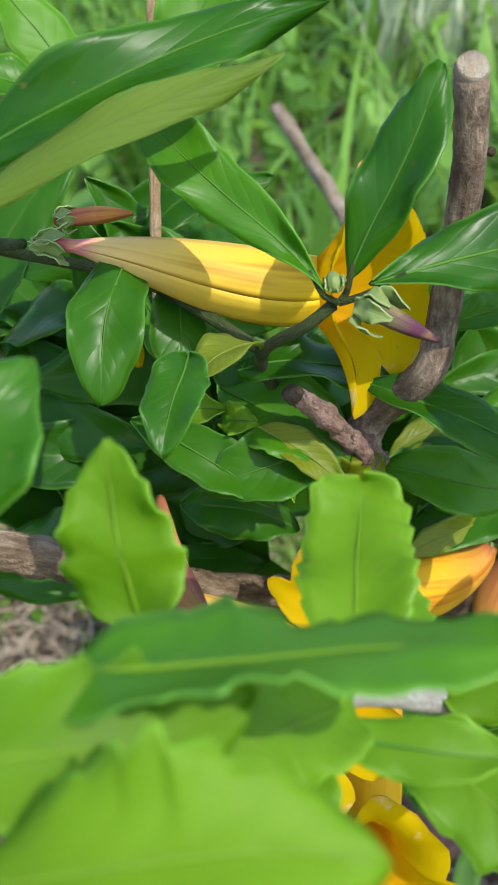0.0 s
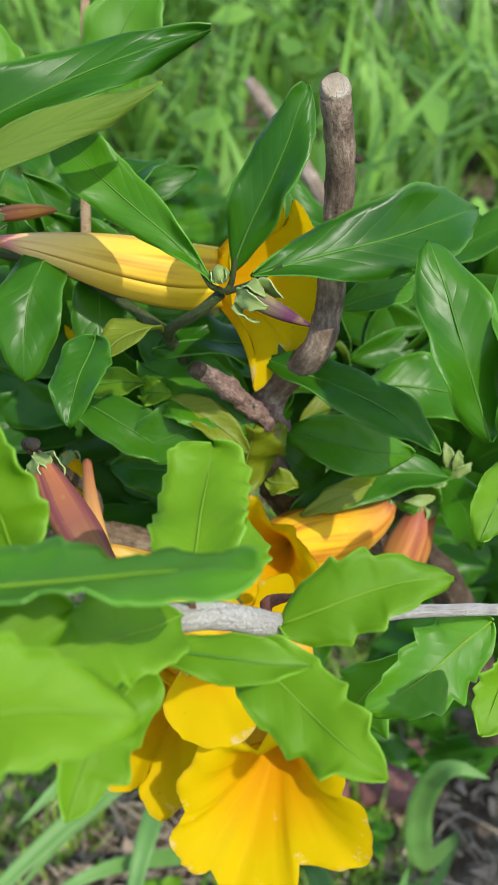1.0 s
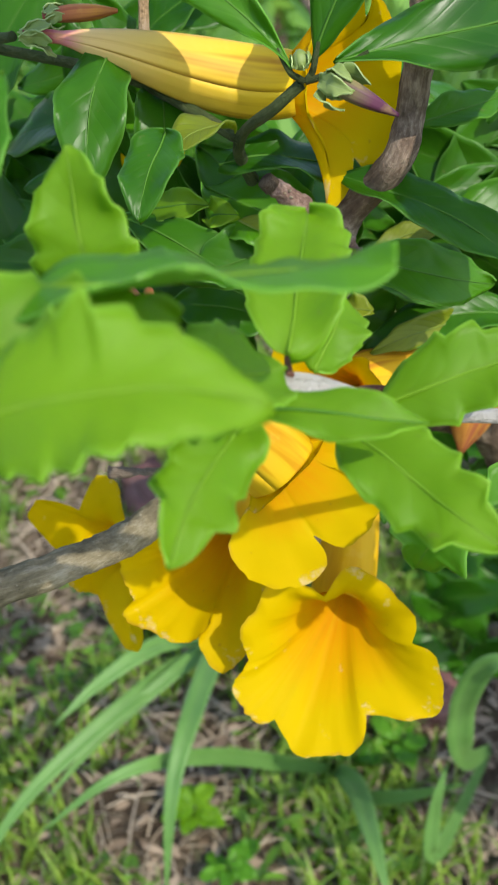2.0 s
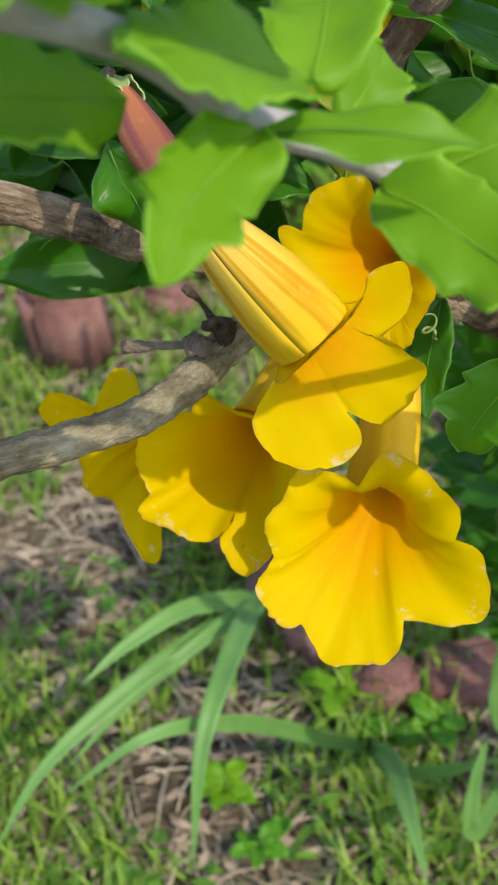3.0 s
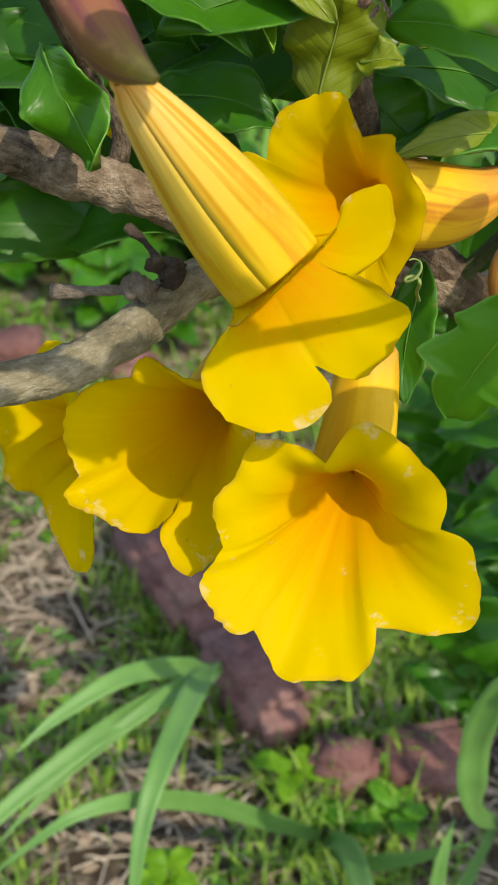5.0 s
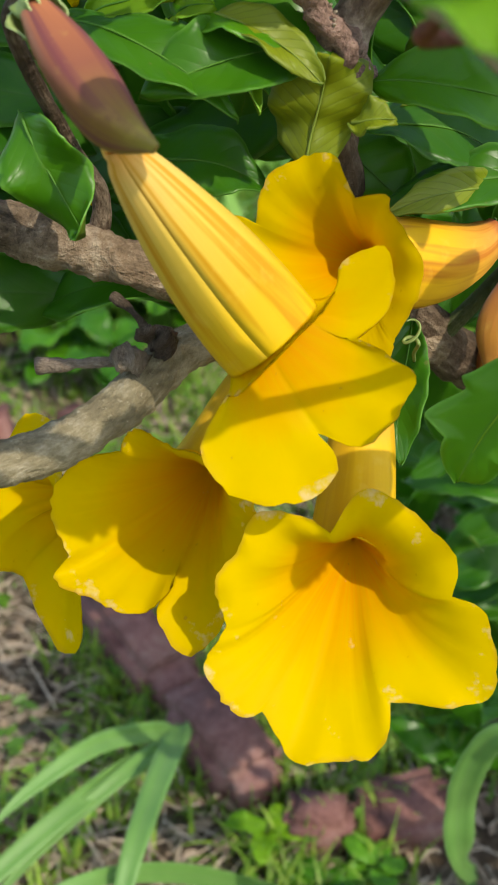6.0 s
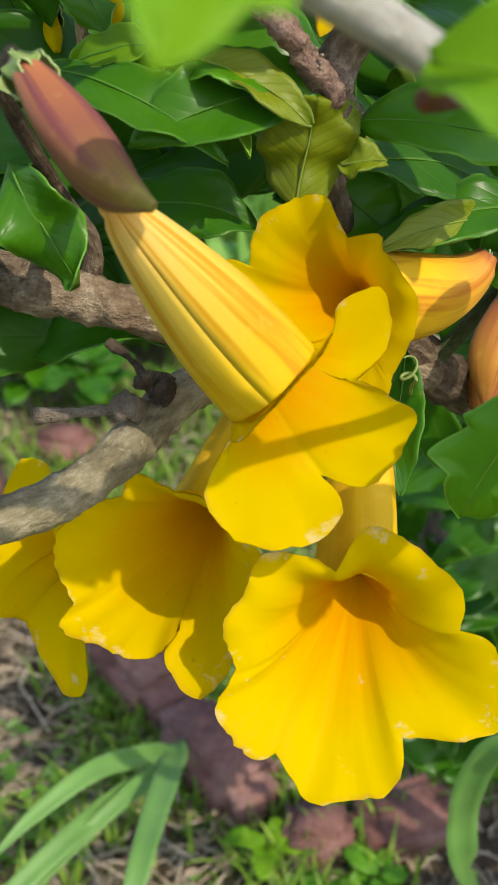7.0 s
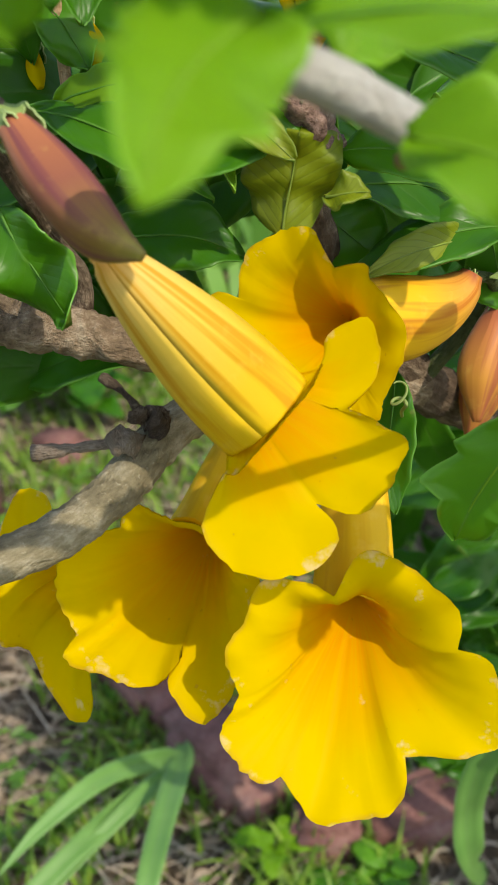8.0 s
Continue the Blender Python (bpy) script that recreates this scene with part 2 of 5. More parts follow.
STRAW = bark_material("dry_stalk", (0.40, 0.24, 0.10), (0.60, 0.40, 0.21), (0.70, 0.53, 0.34), 1.6, 0.15)
CUT = bark_material("cut_wood", (0.42, 0.28, 0.16), (0.74, 0.60, 0.42), (0.84, 0.75, 0.60), 2.5, 0.4)


def ground_material():
    m = Nodes("earth")
    g = m.add("ShaderNodeNewGeometry").outputs["Position"]
    a = m.noise(g, 3.0, 5.0)
    b = m.noise(g, 22.0, 5.0, 0.65)
    c = m.noise(g, 130.0, 4.0, 0.7)
    col = m.ramp(m.math("ADD", m.math("MULTIPLY", a, 0.35), m.math("ADD", m.math("MULTIPLY", b, 0.4), m.math("MULTIPLY", c, 0.25))),
                 [(0.36, (0.022, 0.015, 0.009)), (0.46, (0.085, 0.060, 0.036)), (0.55, (0.20, 0.150, 0.098)), (0.66, (0.42, 0.345, 0.25))])
    col = m.mix(m.ramp(b, [(0.52, (0, 0, 0)), (0.66, (0.6, 0.6, 0.6))]), col, (0.05, 0.085, 0.025))
    return m.solid(col, 0.95, m.bump(m.math("ADD", b, m.math("MULTIPLY", c, 0.5)), 1.0, 0.02), 0.2)


def stuff_material(name, dark, light, through, glow, rough):
    m = Nodes(name)
    rnd = m.add("ShaderNodeNewGeometry").outputs["Random Per Island"]
    pos = m.add("ShaderNodeNewGeometry").outputs["Position"]
    t = m.math("ADD", m.math("MULTIPLY", rnd, 0.75), m.math("MULTIPLY", m.noise(pos, 40.0, 3.0), 0.25))
    return m.thin(m.mix(t, dark, light), through, glow, rough, None, 0.4)


EARTH = ground_material()
GRASS = stuff_material("grass", (0.030, 0.095, 0.010), (0.33, 0.48, 0.060), (0.27, 0.52, 0.03), 0.35, 0.5)
MEADOW = stuff_material("meadow", (0.018, 0.075, 0.012), (0.25, 0.48, 0.07), (0.36, 0.62, 0.08), 0.35, 0.5)
WEED = stuff_material("weed", (0.022, 0.080, 0.010), (0.17, 0.36, 0.030), (0.26, 0.52, 0.03), 0.32, 0.45)
LITTER = stuff_material("litter", (0.09, 0.052, 0.026), (0.52, 0.40, 0.27), (0.30, 0.22, 0.12), 0.1, 0.8)
BLADE = leaf_material("grass_blade", (0.10, 0.24, 0.05), (0.17, 0.34, 0.08), (0.16, 0.28, 0.09), (0.22, 0.42, 0.04), 0.25, 0.42, 1.0, 0.4, 0.0)


def stone_material():
    m = Nodes("red_stone")
    tc = m.add("ShaderNodeTexCoord")
    a = m.noise(tc.outputs["Object"], 14.0, 5.0)
    b = m.noise(tc.outputs["Object"], 120.0, 4.0, 0.7)
    col = m.ramp(m.math("ADD", m.math("MULTIPLY", a, 0.6), m.math("MULTIPLY", b, 0.4)), [(0.35, (0.115, 0.050, 0.040)), (0.52, (0.235, 0.110, 0.090)), (0.7, (0.34, 0.21, 0.175))])
    return m.solid(col, 0.9, m.bump(b, 0.8, 0.01), 0.25)


STONE = stone_material()


# ---------------------------------------------------------------- mesh tools
def thing(name, at, label, category, group="", kind=""):
    e = new(name)
    e.location = at
    e.empty_display_size = 0.01
    return tagged(e, label, category, group, kind)


def link_mesh(name, verts, faces, mats, parent=None, label="", uvs=None, slots=None, rim=0):
    me = bpy.data.meshes.new(name)
    me.from_pydata([tuple(v) for v in verts], [], faces)
    for m in mats:
        me.materials.append(m)
    me.polygons.foreach_set("use_smooth", [True] * (len(me.polygons) - rim) + [False] * rim)
    if slots:
        me.polygons.foreach_set("material_index", slots)
    if uvs:
        layer = me.uv_layers.new(name="UVMap")
        loops = np.empty(len(me.loops), dtype=np.int32)
        me.loops.foreach_get("vertex_index", loops)
        layer.data.foreach_set("uv", np.array(uvs, dtype=np.float32)[loops].ravel())
    me.update()
    ob = new(name, me)
    if parent is not None:
        top = parent
        off = Vector(parent.location)
        while top.parent is not None:
            top = top.parent
            off += Vector(top.location)
        me.transform(Matrix.Translation(-off))
        ob.parent = parent
    if label:
        ob["label"] = label
    return ob


def facing(grid, ring=False):
    """The sheet's normals at the points of a grid; ring: its last column meets its first."""
    n, m, out = len(grid), len(grid[0]), []
    for i in range(n):
        row = []
        for j in range(m):
            a = grid[min(i + 1, n - 1)][j] - grid[max(i - 1, 0)][j]
            j0, j1 = (j - 1 if j else m - 2, j + 1 if j < m - 1 else 1) if ring else (max(j - 1, 0), min(j + 1, m - 1))
            nn = (grid[i][j1] - grid[i][j0]).cross(a)
            row.append(nn.normalized() if nn.length > 1e-12 else Vector((0, 0, 1)))
        out.append(row)
    return out


def shell(name, grid, uvgrid, thick, mats, parent, label="", normals=None):
    """A thin closed sheet over a grid of points: upper face, lower face and rim. normals: those of a larger sheet that it is a piece of."""
    n, m = len(grid), len(grid[0])
    top, low, uv = [], [], []
    whole = normals or facing(grid)
    for i in range(n):
        for j in range(m):
            top.append(grid[i][j])
            low.append(grid[i][j] - whole[i][j] * thick)
            uv.append(uvgrid[i][j])
    N = n * m
    faces, slots = [], []
    for i in range(n - 1):
        for j in range(m - 1):
            a, b, c, d = i * m + j, i * m + j + 1, (i + 1) * m + j + 1, (i + 1) * m + j
            faces.append((a, b, c, d))
            slots.append(0)
            faces.append((d + N, c + N, b + N, a + N))
            slots.append(len(mats) - 1)
    ring = [j for j in range(m)] + [i * m + m - 1 for i in range(1, n)] + [(n - 1) * m + j for j in range(m - 2, -1, -1)] + [i * m for i in range(n - 2, 0, -1)]
    for a, b in zip(ring, ring[1:] + ring[:1]):
        faces.append((b, a, a + N, b + N))
        slots.append(0)
    ob = link_mesh(name, top + low, faces, mats, parent, label, uv + uv, slots, len(ring))
    if normals:
        flat = [q for row in normals for q in row]
        ob.data.normals_split_custom_set_from_vertices([tuple(q) for q in flat] + [tuple(-q) for q in flat])
    return ob


def spline(points, steps):
    """A smooth curve through points (Catmull-Rom)."""
    p = [Vector(q) for q in points]
    p = [p[0] * 2 - p[1]] + p + [p[-1] * 2 - p[-2]]
    out = []
    for k in range(1, len(p) - 2):
        a, b, c, d = p[k - 1:k + 3]
        for s in range(steps):
            t = s / steps
            out.append(0.5 * ((2 * b) + (c - a) * t + (2 * a - 5 * b + 4 * c - d) * t * t + (3 * b - a - 3 * c + d) * t * t * t))
    return out + [p[-2]]


def values(vals, count):
    """Numbers spread smoothly over a count of steps."""
    x = np.linspace(0, len(vals) - 1, count)
    fine = [v.x for v in spline([Vector((a * 1000, 0, 0)) for a in vals], 12)]
    low = min(vals) * 0.8
    return [max(low, float(r)) for r in np.interp(x, np.linspace(0, len(vals) - 1, len(fine)), fine) / 1000]


def sweep(name, points, radii, mat, parent=None, label="", sides=10, steps=8, rough=0.0, ribs=0, rib=0.0, capped=True, twist=0.0):
    """A round stem along points, with the radii spread along it."""
    c = spline(points, steps)
    rr = values(radii, len(c))
    up = Vector((0.13, 0.31, 0.94))
    verts, uvs, faces = [], [], []
    for i, p in enumerate(c):
        t = (c[min(i + 1, len(c) - 1)] - c[max(i - 1, 0)]).normalized()
        a = (up - t * up.dot(t)).normalized()
        b = t.cross(a)
        up = a
        for k in range(sides + 1):
            th = 2 * math.pi * k / sides
            r = rr[i]
            kk = k % sides
            if rough:
                q = p + (a * math.cos(2 * math.pi * kk / sides) + b * math.sin(2 * math.pi * kk / sides)) * r
                r *= 1 + rough * noise.noise(q * 160) + 0.7 * rough * noise.noise(q * 420) + 0.35 * rough * noise.noise(q * 1100)
            if ribs:
                r *= 1 + rib * math.cos(ribs * th + twist * i / len(c))
            verts.append(p + (a * math.cos(th) + b * math.sin(th)) * r)
            uvs.append((k / sides, i / (len(c) - 1)))
    m = sides + 1
    for i in range(len(c) - 1):
        for k in range(sides):
            faces.append((i * m + k, i * m + k + 1, (i + 1) * m + k + 1, (i + 1) * m + k))
    if capped:
        for row, flip in ((0, True), (len(c) - 1, False)):
            f = tuple(row * m + k for k in range(sides))
            faces.append(f[::-1] if flip else f)
    return link_mesh(name, verts, faces, [mat], parent, label, uvs)


seeds = random.Random(7)


def leaf(parent, base, tip, width, face=(0.0, -0.7, 0.7), bend=0.06, curl=0.0, fold=0.18, wave=0.02, twist=0.0, peak=0.52, teeth=0,
         mats=None, label="", rib=True, blunt=1.0, stalk=None, tooth=1.0):
    """A leaf blade from base to tip whose upper side looks towards face; bend bows it that way, curl drops its tip."""
    rnd = random.Random(seeds.random())
    base, tip, n = Vector(base), Vector(tip), Vector(face)
    ax = tip - base
    L = ax.length
    ax.normalize()
    n = (n - ax * n.dot(ax)).normalized()
    side = n.cross(ax)
    upper, lower = mats or (GLOSSY, UNDER)
    rows, cols = (72 if teeth else 30), 8
    ph, ph2 = rnd.random() * 6, rnd.random() * 6
    sickle = rnd.uniform(-0.045, 0.045)
    a = peak / (1 - peak) * 0.72 * blunt
    b = 0.72 * blunt
    top = (peak ** a) * ((1 - peak) ** b)
    grid, uvg, mid = [], [], []
    for i in range(rows + 1):
        v = i / rows
        c = base + ax * (L * v) + n * (L * (bend * 4 * v * (1 - v) - curl * v * v * v)) + side * (L * (0.02 * math.sin(ph + 5 * v) + sickle * 4 * v * (1 - v)))
        w = width / 2 * (v ** a) * ((1 - v) ** b) / top
        w = max(w * (1 + 0.07 * noise.noise(Vector((v * 3.2 + ph, ph2, 0)))), 0.0004)
        uneven = (1.0, 1.0) if teeth else tuple(1 + 0.10 * noise.noise(Vector((v * 7.0 + ph2, 11.0 + k, ph))) + 0.04 * noise.noise(Vector((v * 19.0, ph + 5 * k, ph2))) for k in (0, 1))
        if teeth and 0.06 < v < 0.97:
            saw = (v * teeth) % 1.0
            grow = min(1.0, max(0.0, (v - 0.18) / 0.4))
            w *= 1 + tooth * (0.04 + 0.20 * grow) * (1 - v * 0.3) * ((saw / 0.82) ** 1.3 if saw < 0.82 else (1 - saw) / 0.18) * (1 + 0.5 * math.sin(9 * v + ph)) - 0.08 * grow
        if not teeth and v > 0.8 and blunt > 0.9:
            w *= 1 - 0.45 * (v - 0.8) / 0.2 * (1 - (v - 0.8) / 0.2) * 2
        tw = twist * v
        s2, n2 = side * math.cos(tw) + n * math.sin(tw), n * math.cos(tw) - side * math.sin(tw)
        row, urow = [], []
        for j in range(cols + 1):
            u = 2 * j / cols - 1
            lift = abs(u) ** 1.3 * w * math.sin(fold) + (wave + 0.085) * width * u * u * math.sin(9 * v + ph2 + (1.3 if u > 0 else 0))
            lift += 0.07 * width * noise.noise(Vector((u * 1.2 + ph * 3, v * 4, ph2)))
            lift += 0.035 * width * abs(u) ** 3 * math.sin(23 * v + ph * 2 + (2.0 if u > 0 else 0))
            row.append(c + s2 * (w * u * uneven[0 if u < 0 else 1] * math.cos(fold)) + n2 * lift)
            urow.append((j / cols, v))
        grid.append(row)
        uvg.append(urow)
        mid.append(row[cols // 2] + n2 * 0.0001)
    # the blade's upper side must look along n
    ob = shell("leaf", [r[::-1] for r in grid], [r[::-1] for r in uvg], 0.00035, [upper, lower], parent, label)
    if rib:
        pts = [mid[k] for k in (0, rows // 4, rows // 2, 3 * rows // 4, rows)]
        sweep("midrib", pts, [0.0004, 0.00034, 0.00026, 0.00017, 0.0001], RIB_PALE if teeth else RIB_OLIVE if upper in (UNDER, YOUNG) else RIB, ob, "", 6, 4)
    if stalk is not None:
        sweep("leaf_stalk", [stalk, (Vector(stalk) + base) / 2 - n * 0.001, base, mid[3]], [0.0009, 0.0009, 0.0008, 0.0005], STEM_GREEN, ob, "", 7, 4)
    return ob


def even(points, count):
    """Count + 1 points at equal steps along a chain of points."""
    run = [0.0]
    for p, q in zip(points, points[1:]):
        run.append(run[-1] + (q - p).length)
    out = []
    for k in range(count + 1):
        s = run[-1] * k / count
        i = max(j for j in range(len(run) - 1) if run[j] <= s + 1e-12)
        f = (s - run[i]) / max(1e-9, run[i + 1] - run[i])
        out.append(points[i].lerp(points[i + 1], min(1.0, f)))
    return out


class Lobe:
    """One lobe of a corolla: it rises from the throat and spreads to a rounded edge that runs from notch to notch through the stations between them."""

    def __init__(self, mouth, deep, out, a, b, radius, stations, flare, ragged, cols=30):
        rnd = random.Random(seeds.random())
        self.mouth, self.deep, self.out, self.a, self.b, self.radius, self.flare, self.ragged, self.cols = mouth, deep, out, a, b, radius, flare, ragged, cols
        self.ph, self.ph2 = rnd.random() * 6, rnd.random() * 6
        self.edge = even(spline(stations, 10), cols)
        first, last = stations[0] - mouth, stations[-1] - mouth
        self.th0, th1 = math.atan2(first.dot(b), first.dot(a)), math.atan2(last.dot(b), last.dot(a))
        self.turn = (th1 - self.th0) % (2 * math.pi)
        self.width = (stations[-1] - stations[0]).length

    def point(self, j, v):
        u, w, ph, ph2, r = 2 * j / self.cols - 1, 1 - v, self.ph, self.ph2, self.radius
        ang = self.th0 + self.turn * j / self.cols
        radial = self.a * math.cos(ang) + self.b * math.sin(ang)
        free = 1 - u ** 6
        rag = 0.018 * noise.noise(Vector((u * 5 + ph, 1.0, ph2))) + 0.016 * noise.noise(Vector((u * 15 + ph, 2.0, ph2))) + 0.010 * noise.noise(Vector((u * 40 + ph, 3.0, ph2)))
        rim = self.edge[j] + (self.edge[j] - self.mouth) * (rag * free * self.ragged)
        reach = (rim - self.mouth).dot(radial)
        low = self.deep + radial * (r * 0.03)
        wall = self.mouth.lerp(self.deep, 0.34) + radial * min(reach * 0.80, r * 0.86)
        brim = self.mouth + radial * min(reach * 0.80, max(r * 1.05, min(reach * 0.62, r * 1.7))) + self.out * (r * self.flare)
        p = low * (w ** 3) + wall * (3 * v * w * w) + brim * (3 * v * v * w) + rim * (v ** 3)
        lift = free * self.width * v * v * (0.050 * noise.noise(Vector((u * 1.5 + ph, v * 2.2, ph2))) + 0.020 * noise.noise(Vector((u * 4.0 + ph, v * 2.0, ph2))))
        lift -= self.width * 0.30 * max(0.0, v - 0.84) ** 1.3 * (0.6 + 1.4 * noise.noise(Vector((u * 3.1 + ph, 7.0, ph2)))) * free
        lift += 0.030 * self.width * max(0.0, v - 0.6) * math.sin(11 * u + ph) * free
        return p + self.out * lift

    def rows(self, v0, v1, count, shift=0):
        grid = [[self.point(j, v0 + (v1 - v0) * i / count) for j in range(self.cols + 1)] for i in range(count + 1)]
        uvs = [[(shift + j / self.cols, v0 + (v1 - v0) * i / count) for j in range(self.cols + 1)] for i in range(count + 1)]
        return grid, uvs


def trumpet(base, mouth, radius, lobes, label, out, deep, start=None, tube_mat=None, bulge=1.0, sepals=True, group="yellow trumpet flowers", slim=0.25, neck=0.03, pull=0.24, flare=0.1, ragged=1.0, join=0.58):
    """A trumpet flower: a tube from base to mouth and spreading lobes. A lobe is the list of the points on its edge from one notch
    to the next, anticlockwise, in millimetres to the right, up and forward of the mouth; deep is the throat's end in the same measure."""
    base, full = Vector(base), Vector(mouth)
    f = thing("trumpet_flower", base, label, "flower", group)
    out = Vector(out).normalized()
    right = Vector((0, 0, 1)).cross(out).normalized()
    over = out.cross(right)

    def local(q):
        return full + (right * q[0] + over * q[1] + out * q[2]) * 0.001

    end = local(deep)
    axis = (full - end).normalized()
    mouth = full.lerp(end, join)
    span = (mouth - base).length
    way = (mouth - base).normalized()
    q1 = base + (Vector(start).normalized() if start is not None else way) * span * 0.33
    q2 = mouth - axis * span * pull
    rows, sides = 30, 36
    grid, uvg = [], []
    side = axis.cross(Vector((0.2, 0.1, 1.0))).normalized()
    for i in range(rows + 1):
        v = i / rows
        c = base * (1 - v) ** 3 + q1 * (3 * v * (1 - v) ** 2) + q2 * (3 * v * v * (1 - v)) + mouth * v ** 3
        d = ((q1 - base) * (1 - v) ** 2 + (q2 - q1) * (2 * v * (1 - v)) + (mouth - q2) * v * v).normalized()
        a = (side - d * side.dot(d)).normalized()
        b = d.cross(a)
        w = max(0.0, (v - neck) / (1 - neck))
        r = radius * (slim + (1.01 - 0.43 * join - slim) * w ** 0.72) * (1 + (bulge - 1) * math.sin(math.pi * w) ** 0.9) * min(1.0, 0.75 + v * 4)
        row, urow = [], []
        for k in range(sides + 1):
            th = 2 * math.pi * k / sides
            rr = r * (1 + 0.016 * math.cos(5 * th + 0.5) * min(1, v * 3) + 0.012 * math.cos(11 * th + 4 * v))
            row.append(c + (a * math.cos(th) + b * math.sin(th)) * rr)
            urow.append((k / sides, v))
        grid.append(row)
        uvg.append(urow)
    shell("corolla_tube", grid, uvg, 0.0005, [tube_mat or TUBE_PALE, THROAT], f)
    made = []
    for k, lobe in enumerate(lobes):
        made.append(Lobe(full, end, out, right, over, radius, [local(q) for q in lobe] + [local(lobes[(k + 1) % len(lobes)][0])], flare, ragged))
    # five lobes of one fused sheet, with its normals running on from lobe to lobe
    sheets = [lobe.rows(0.0, 1.0, 26, k) for k, lobe in enumerate(made)]
    whole = [sum((g[i][:-1] for g, _ in sheets), []) + [sheets[0][0][i][0]] for i in range(27)]
    turned = facing([row[::-1] for row in whole], True)
    for k, (g, t) in enumerate(sheets):
        c0, c1 = k * 30, k * 30 + 31
        normals = [row[::-1][c0:c1][::-1] for row in turned]
        shell("petal", [r[::-1] for r in g], [r[::-1] for r in t], 0.0004, [PETAL, PETAL], f, "", normals)
    if sepals:
        s_out = (q1 - base).normalized()
        e1 = s_out.cross(Vector((0.3, 0.2, 1))).normalized()
        e2 = s_out.cross(e1)
        for k in range(5):
            th = 2 * math.pi * k / 5 + 0.4
            ra = e1 * math.cos(th) + e2 * math.sin(th)
            leaf(f, base + ra * radius * 0.12 - s_out * 0.001, base + ra * radius * (0.40 + 0.15 * (k % 2)) + s_out * 0.008, 0.0046, ra - s_out * 0.4, -0.1, 0.1, 0.1, 0.02, mats=(SEPAL, SEPAL), rib=False).name = "sepal"
    return f


def bud(points, radii, mat, label, sepal_len=0.008, group="flower buds", parent=None, ribs=5):
    """A closed spindle bud with the folds of its rolled petals and small green sepals at its foot."""
    b = thing("flower_bud", points[0], label, "flower bud", group)
    sweep("bud_body", points, radii, mat, b, "", 28, 10, 0.0, ribs, 0.035 if ribs > 3 else 0.11, True, 4.0)
    p0, d = Vector(points[0]), (Vector(points[1]) - Vector(points[0])).normalized()
    e1 = d.cross(Vector((0.3, 0.2, 1))).normalized()
    e2 = d.cross(e1)
    for k in range(5):
        th = 2 * math.pi * k / 5
        ra = e1 * math.cos(th) + e2 * math.sin(th)
        leaf(b, p0 + ra * radii[0] * 0.7, p0 + ra * (radii[0] + sepal_len * (0.30 + 0.25 * (k % 2))) + d * sepal_len * (1 - 0.2 * (k % 3)), sepal_len * 0.52, ra - d * 0.3, 0.12, 0.25, 0.2, 0.05, mats=(SEPAL, SEPAL), rib=False).name = "sepal"
    return b


# ---------------------------------------------------------------- ground
def build_ground():
    s = np.concatenate([-np.geomspace(400, 3.2, 14), np.linspace(-3, 3, 110), np.geomspace(3.2, 400, 14)])
    verts, faces = [], []
    for y in s:
        for x in s:
            yy = y + 1.2
            h = 0.0
            if abs(x) < 3.1 and abs(y) < 3.1:
                h = 0.022 * noise.noise(Vector((x * 3, yy * 3, 0))) + 0.012 * noise.noise(Vector((x * 11, yy * 11, 5)))
            verts.append((x, yy, h))
    m = len(s)
    for i in range(m - 1):
        for j in range(m - 1):
            faces.append((i * m + j, i * m + j + 1, (i + 1) * m + j + 1, (i + 1) * m + j))
    ob = link_mesh("ground", verts, faces, [EARTH])
    tagged(ob, "bare brown garden earth with patchy short grass", "ground", "", "structure")
    return ob


build_ground()


def floor_height(x, y):
    return 0.022 * noise.noise(Vector((x * 3, y * 3, 0))) + 0.012 * noise.noise(Vector((x * 11, y * 11, 5)))


def blades(name, count, spot, height, width, mat, label, category, lean=0.5, segs=4, seed=3):
    """Many slim blades in one mesh."""
    rnd = random.Random(seed)
    verts, faces = [], []
    for _ in range(count):
        x, y, k = spot(rnd)
        z = floor_height(x, y) - 0.004
        h = rnd.uniform(*height) * k
        w = rnd.uniform(*width) / 2
        th = rnd.uniform(0, 2 * math.pi)
        ln = rnd.uniform(0.15, 1.0) * lean * h
        dx, dy = math.cos(th), math.sin(th)
        i0 = len(verts)
        for s in range(segs + 1):
            v = s / segs
            ww = w * (1 - v ** 1.8) + 0.0003
            cx, cy = x + dx * ln * v * v, y + dy * ln * v * v
            cz = z + h * (v - 0.35 * v * v * min(1, ln / h))
            verts.append((cx - dy * ww, cy + dx * ww, cz))
            verts.append((cx + dy * ww, cy - dx * ww, cz))
        for s in range(segs):
            a = i0 + 2 * s
            faces.append((a, a + 1, a + 3, a + 2))
    ob = link_mesh(name, verts, faces, [mat])
    return tagged(ob, label, category, "", "stuff")


def near_spot(rnd):
    while True:
        x, y = rnd.gauss(0, 0.9), 1.1 + rnd.gauss(0, 0.9)
        if noise.noise(Vector((x * 4.5, y * 4.5, 9))) + 0.35 * noise.noise(Vector((x * 14, y * 14, 2))) > rnd.uniform(-0.25, 0.35):
            return x, y, 1.0


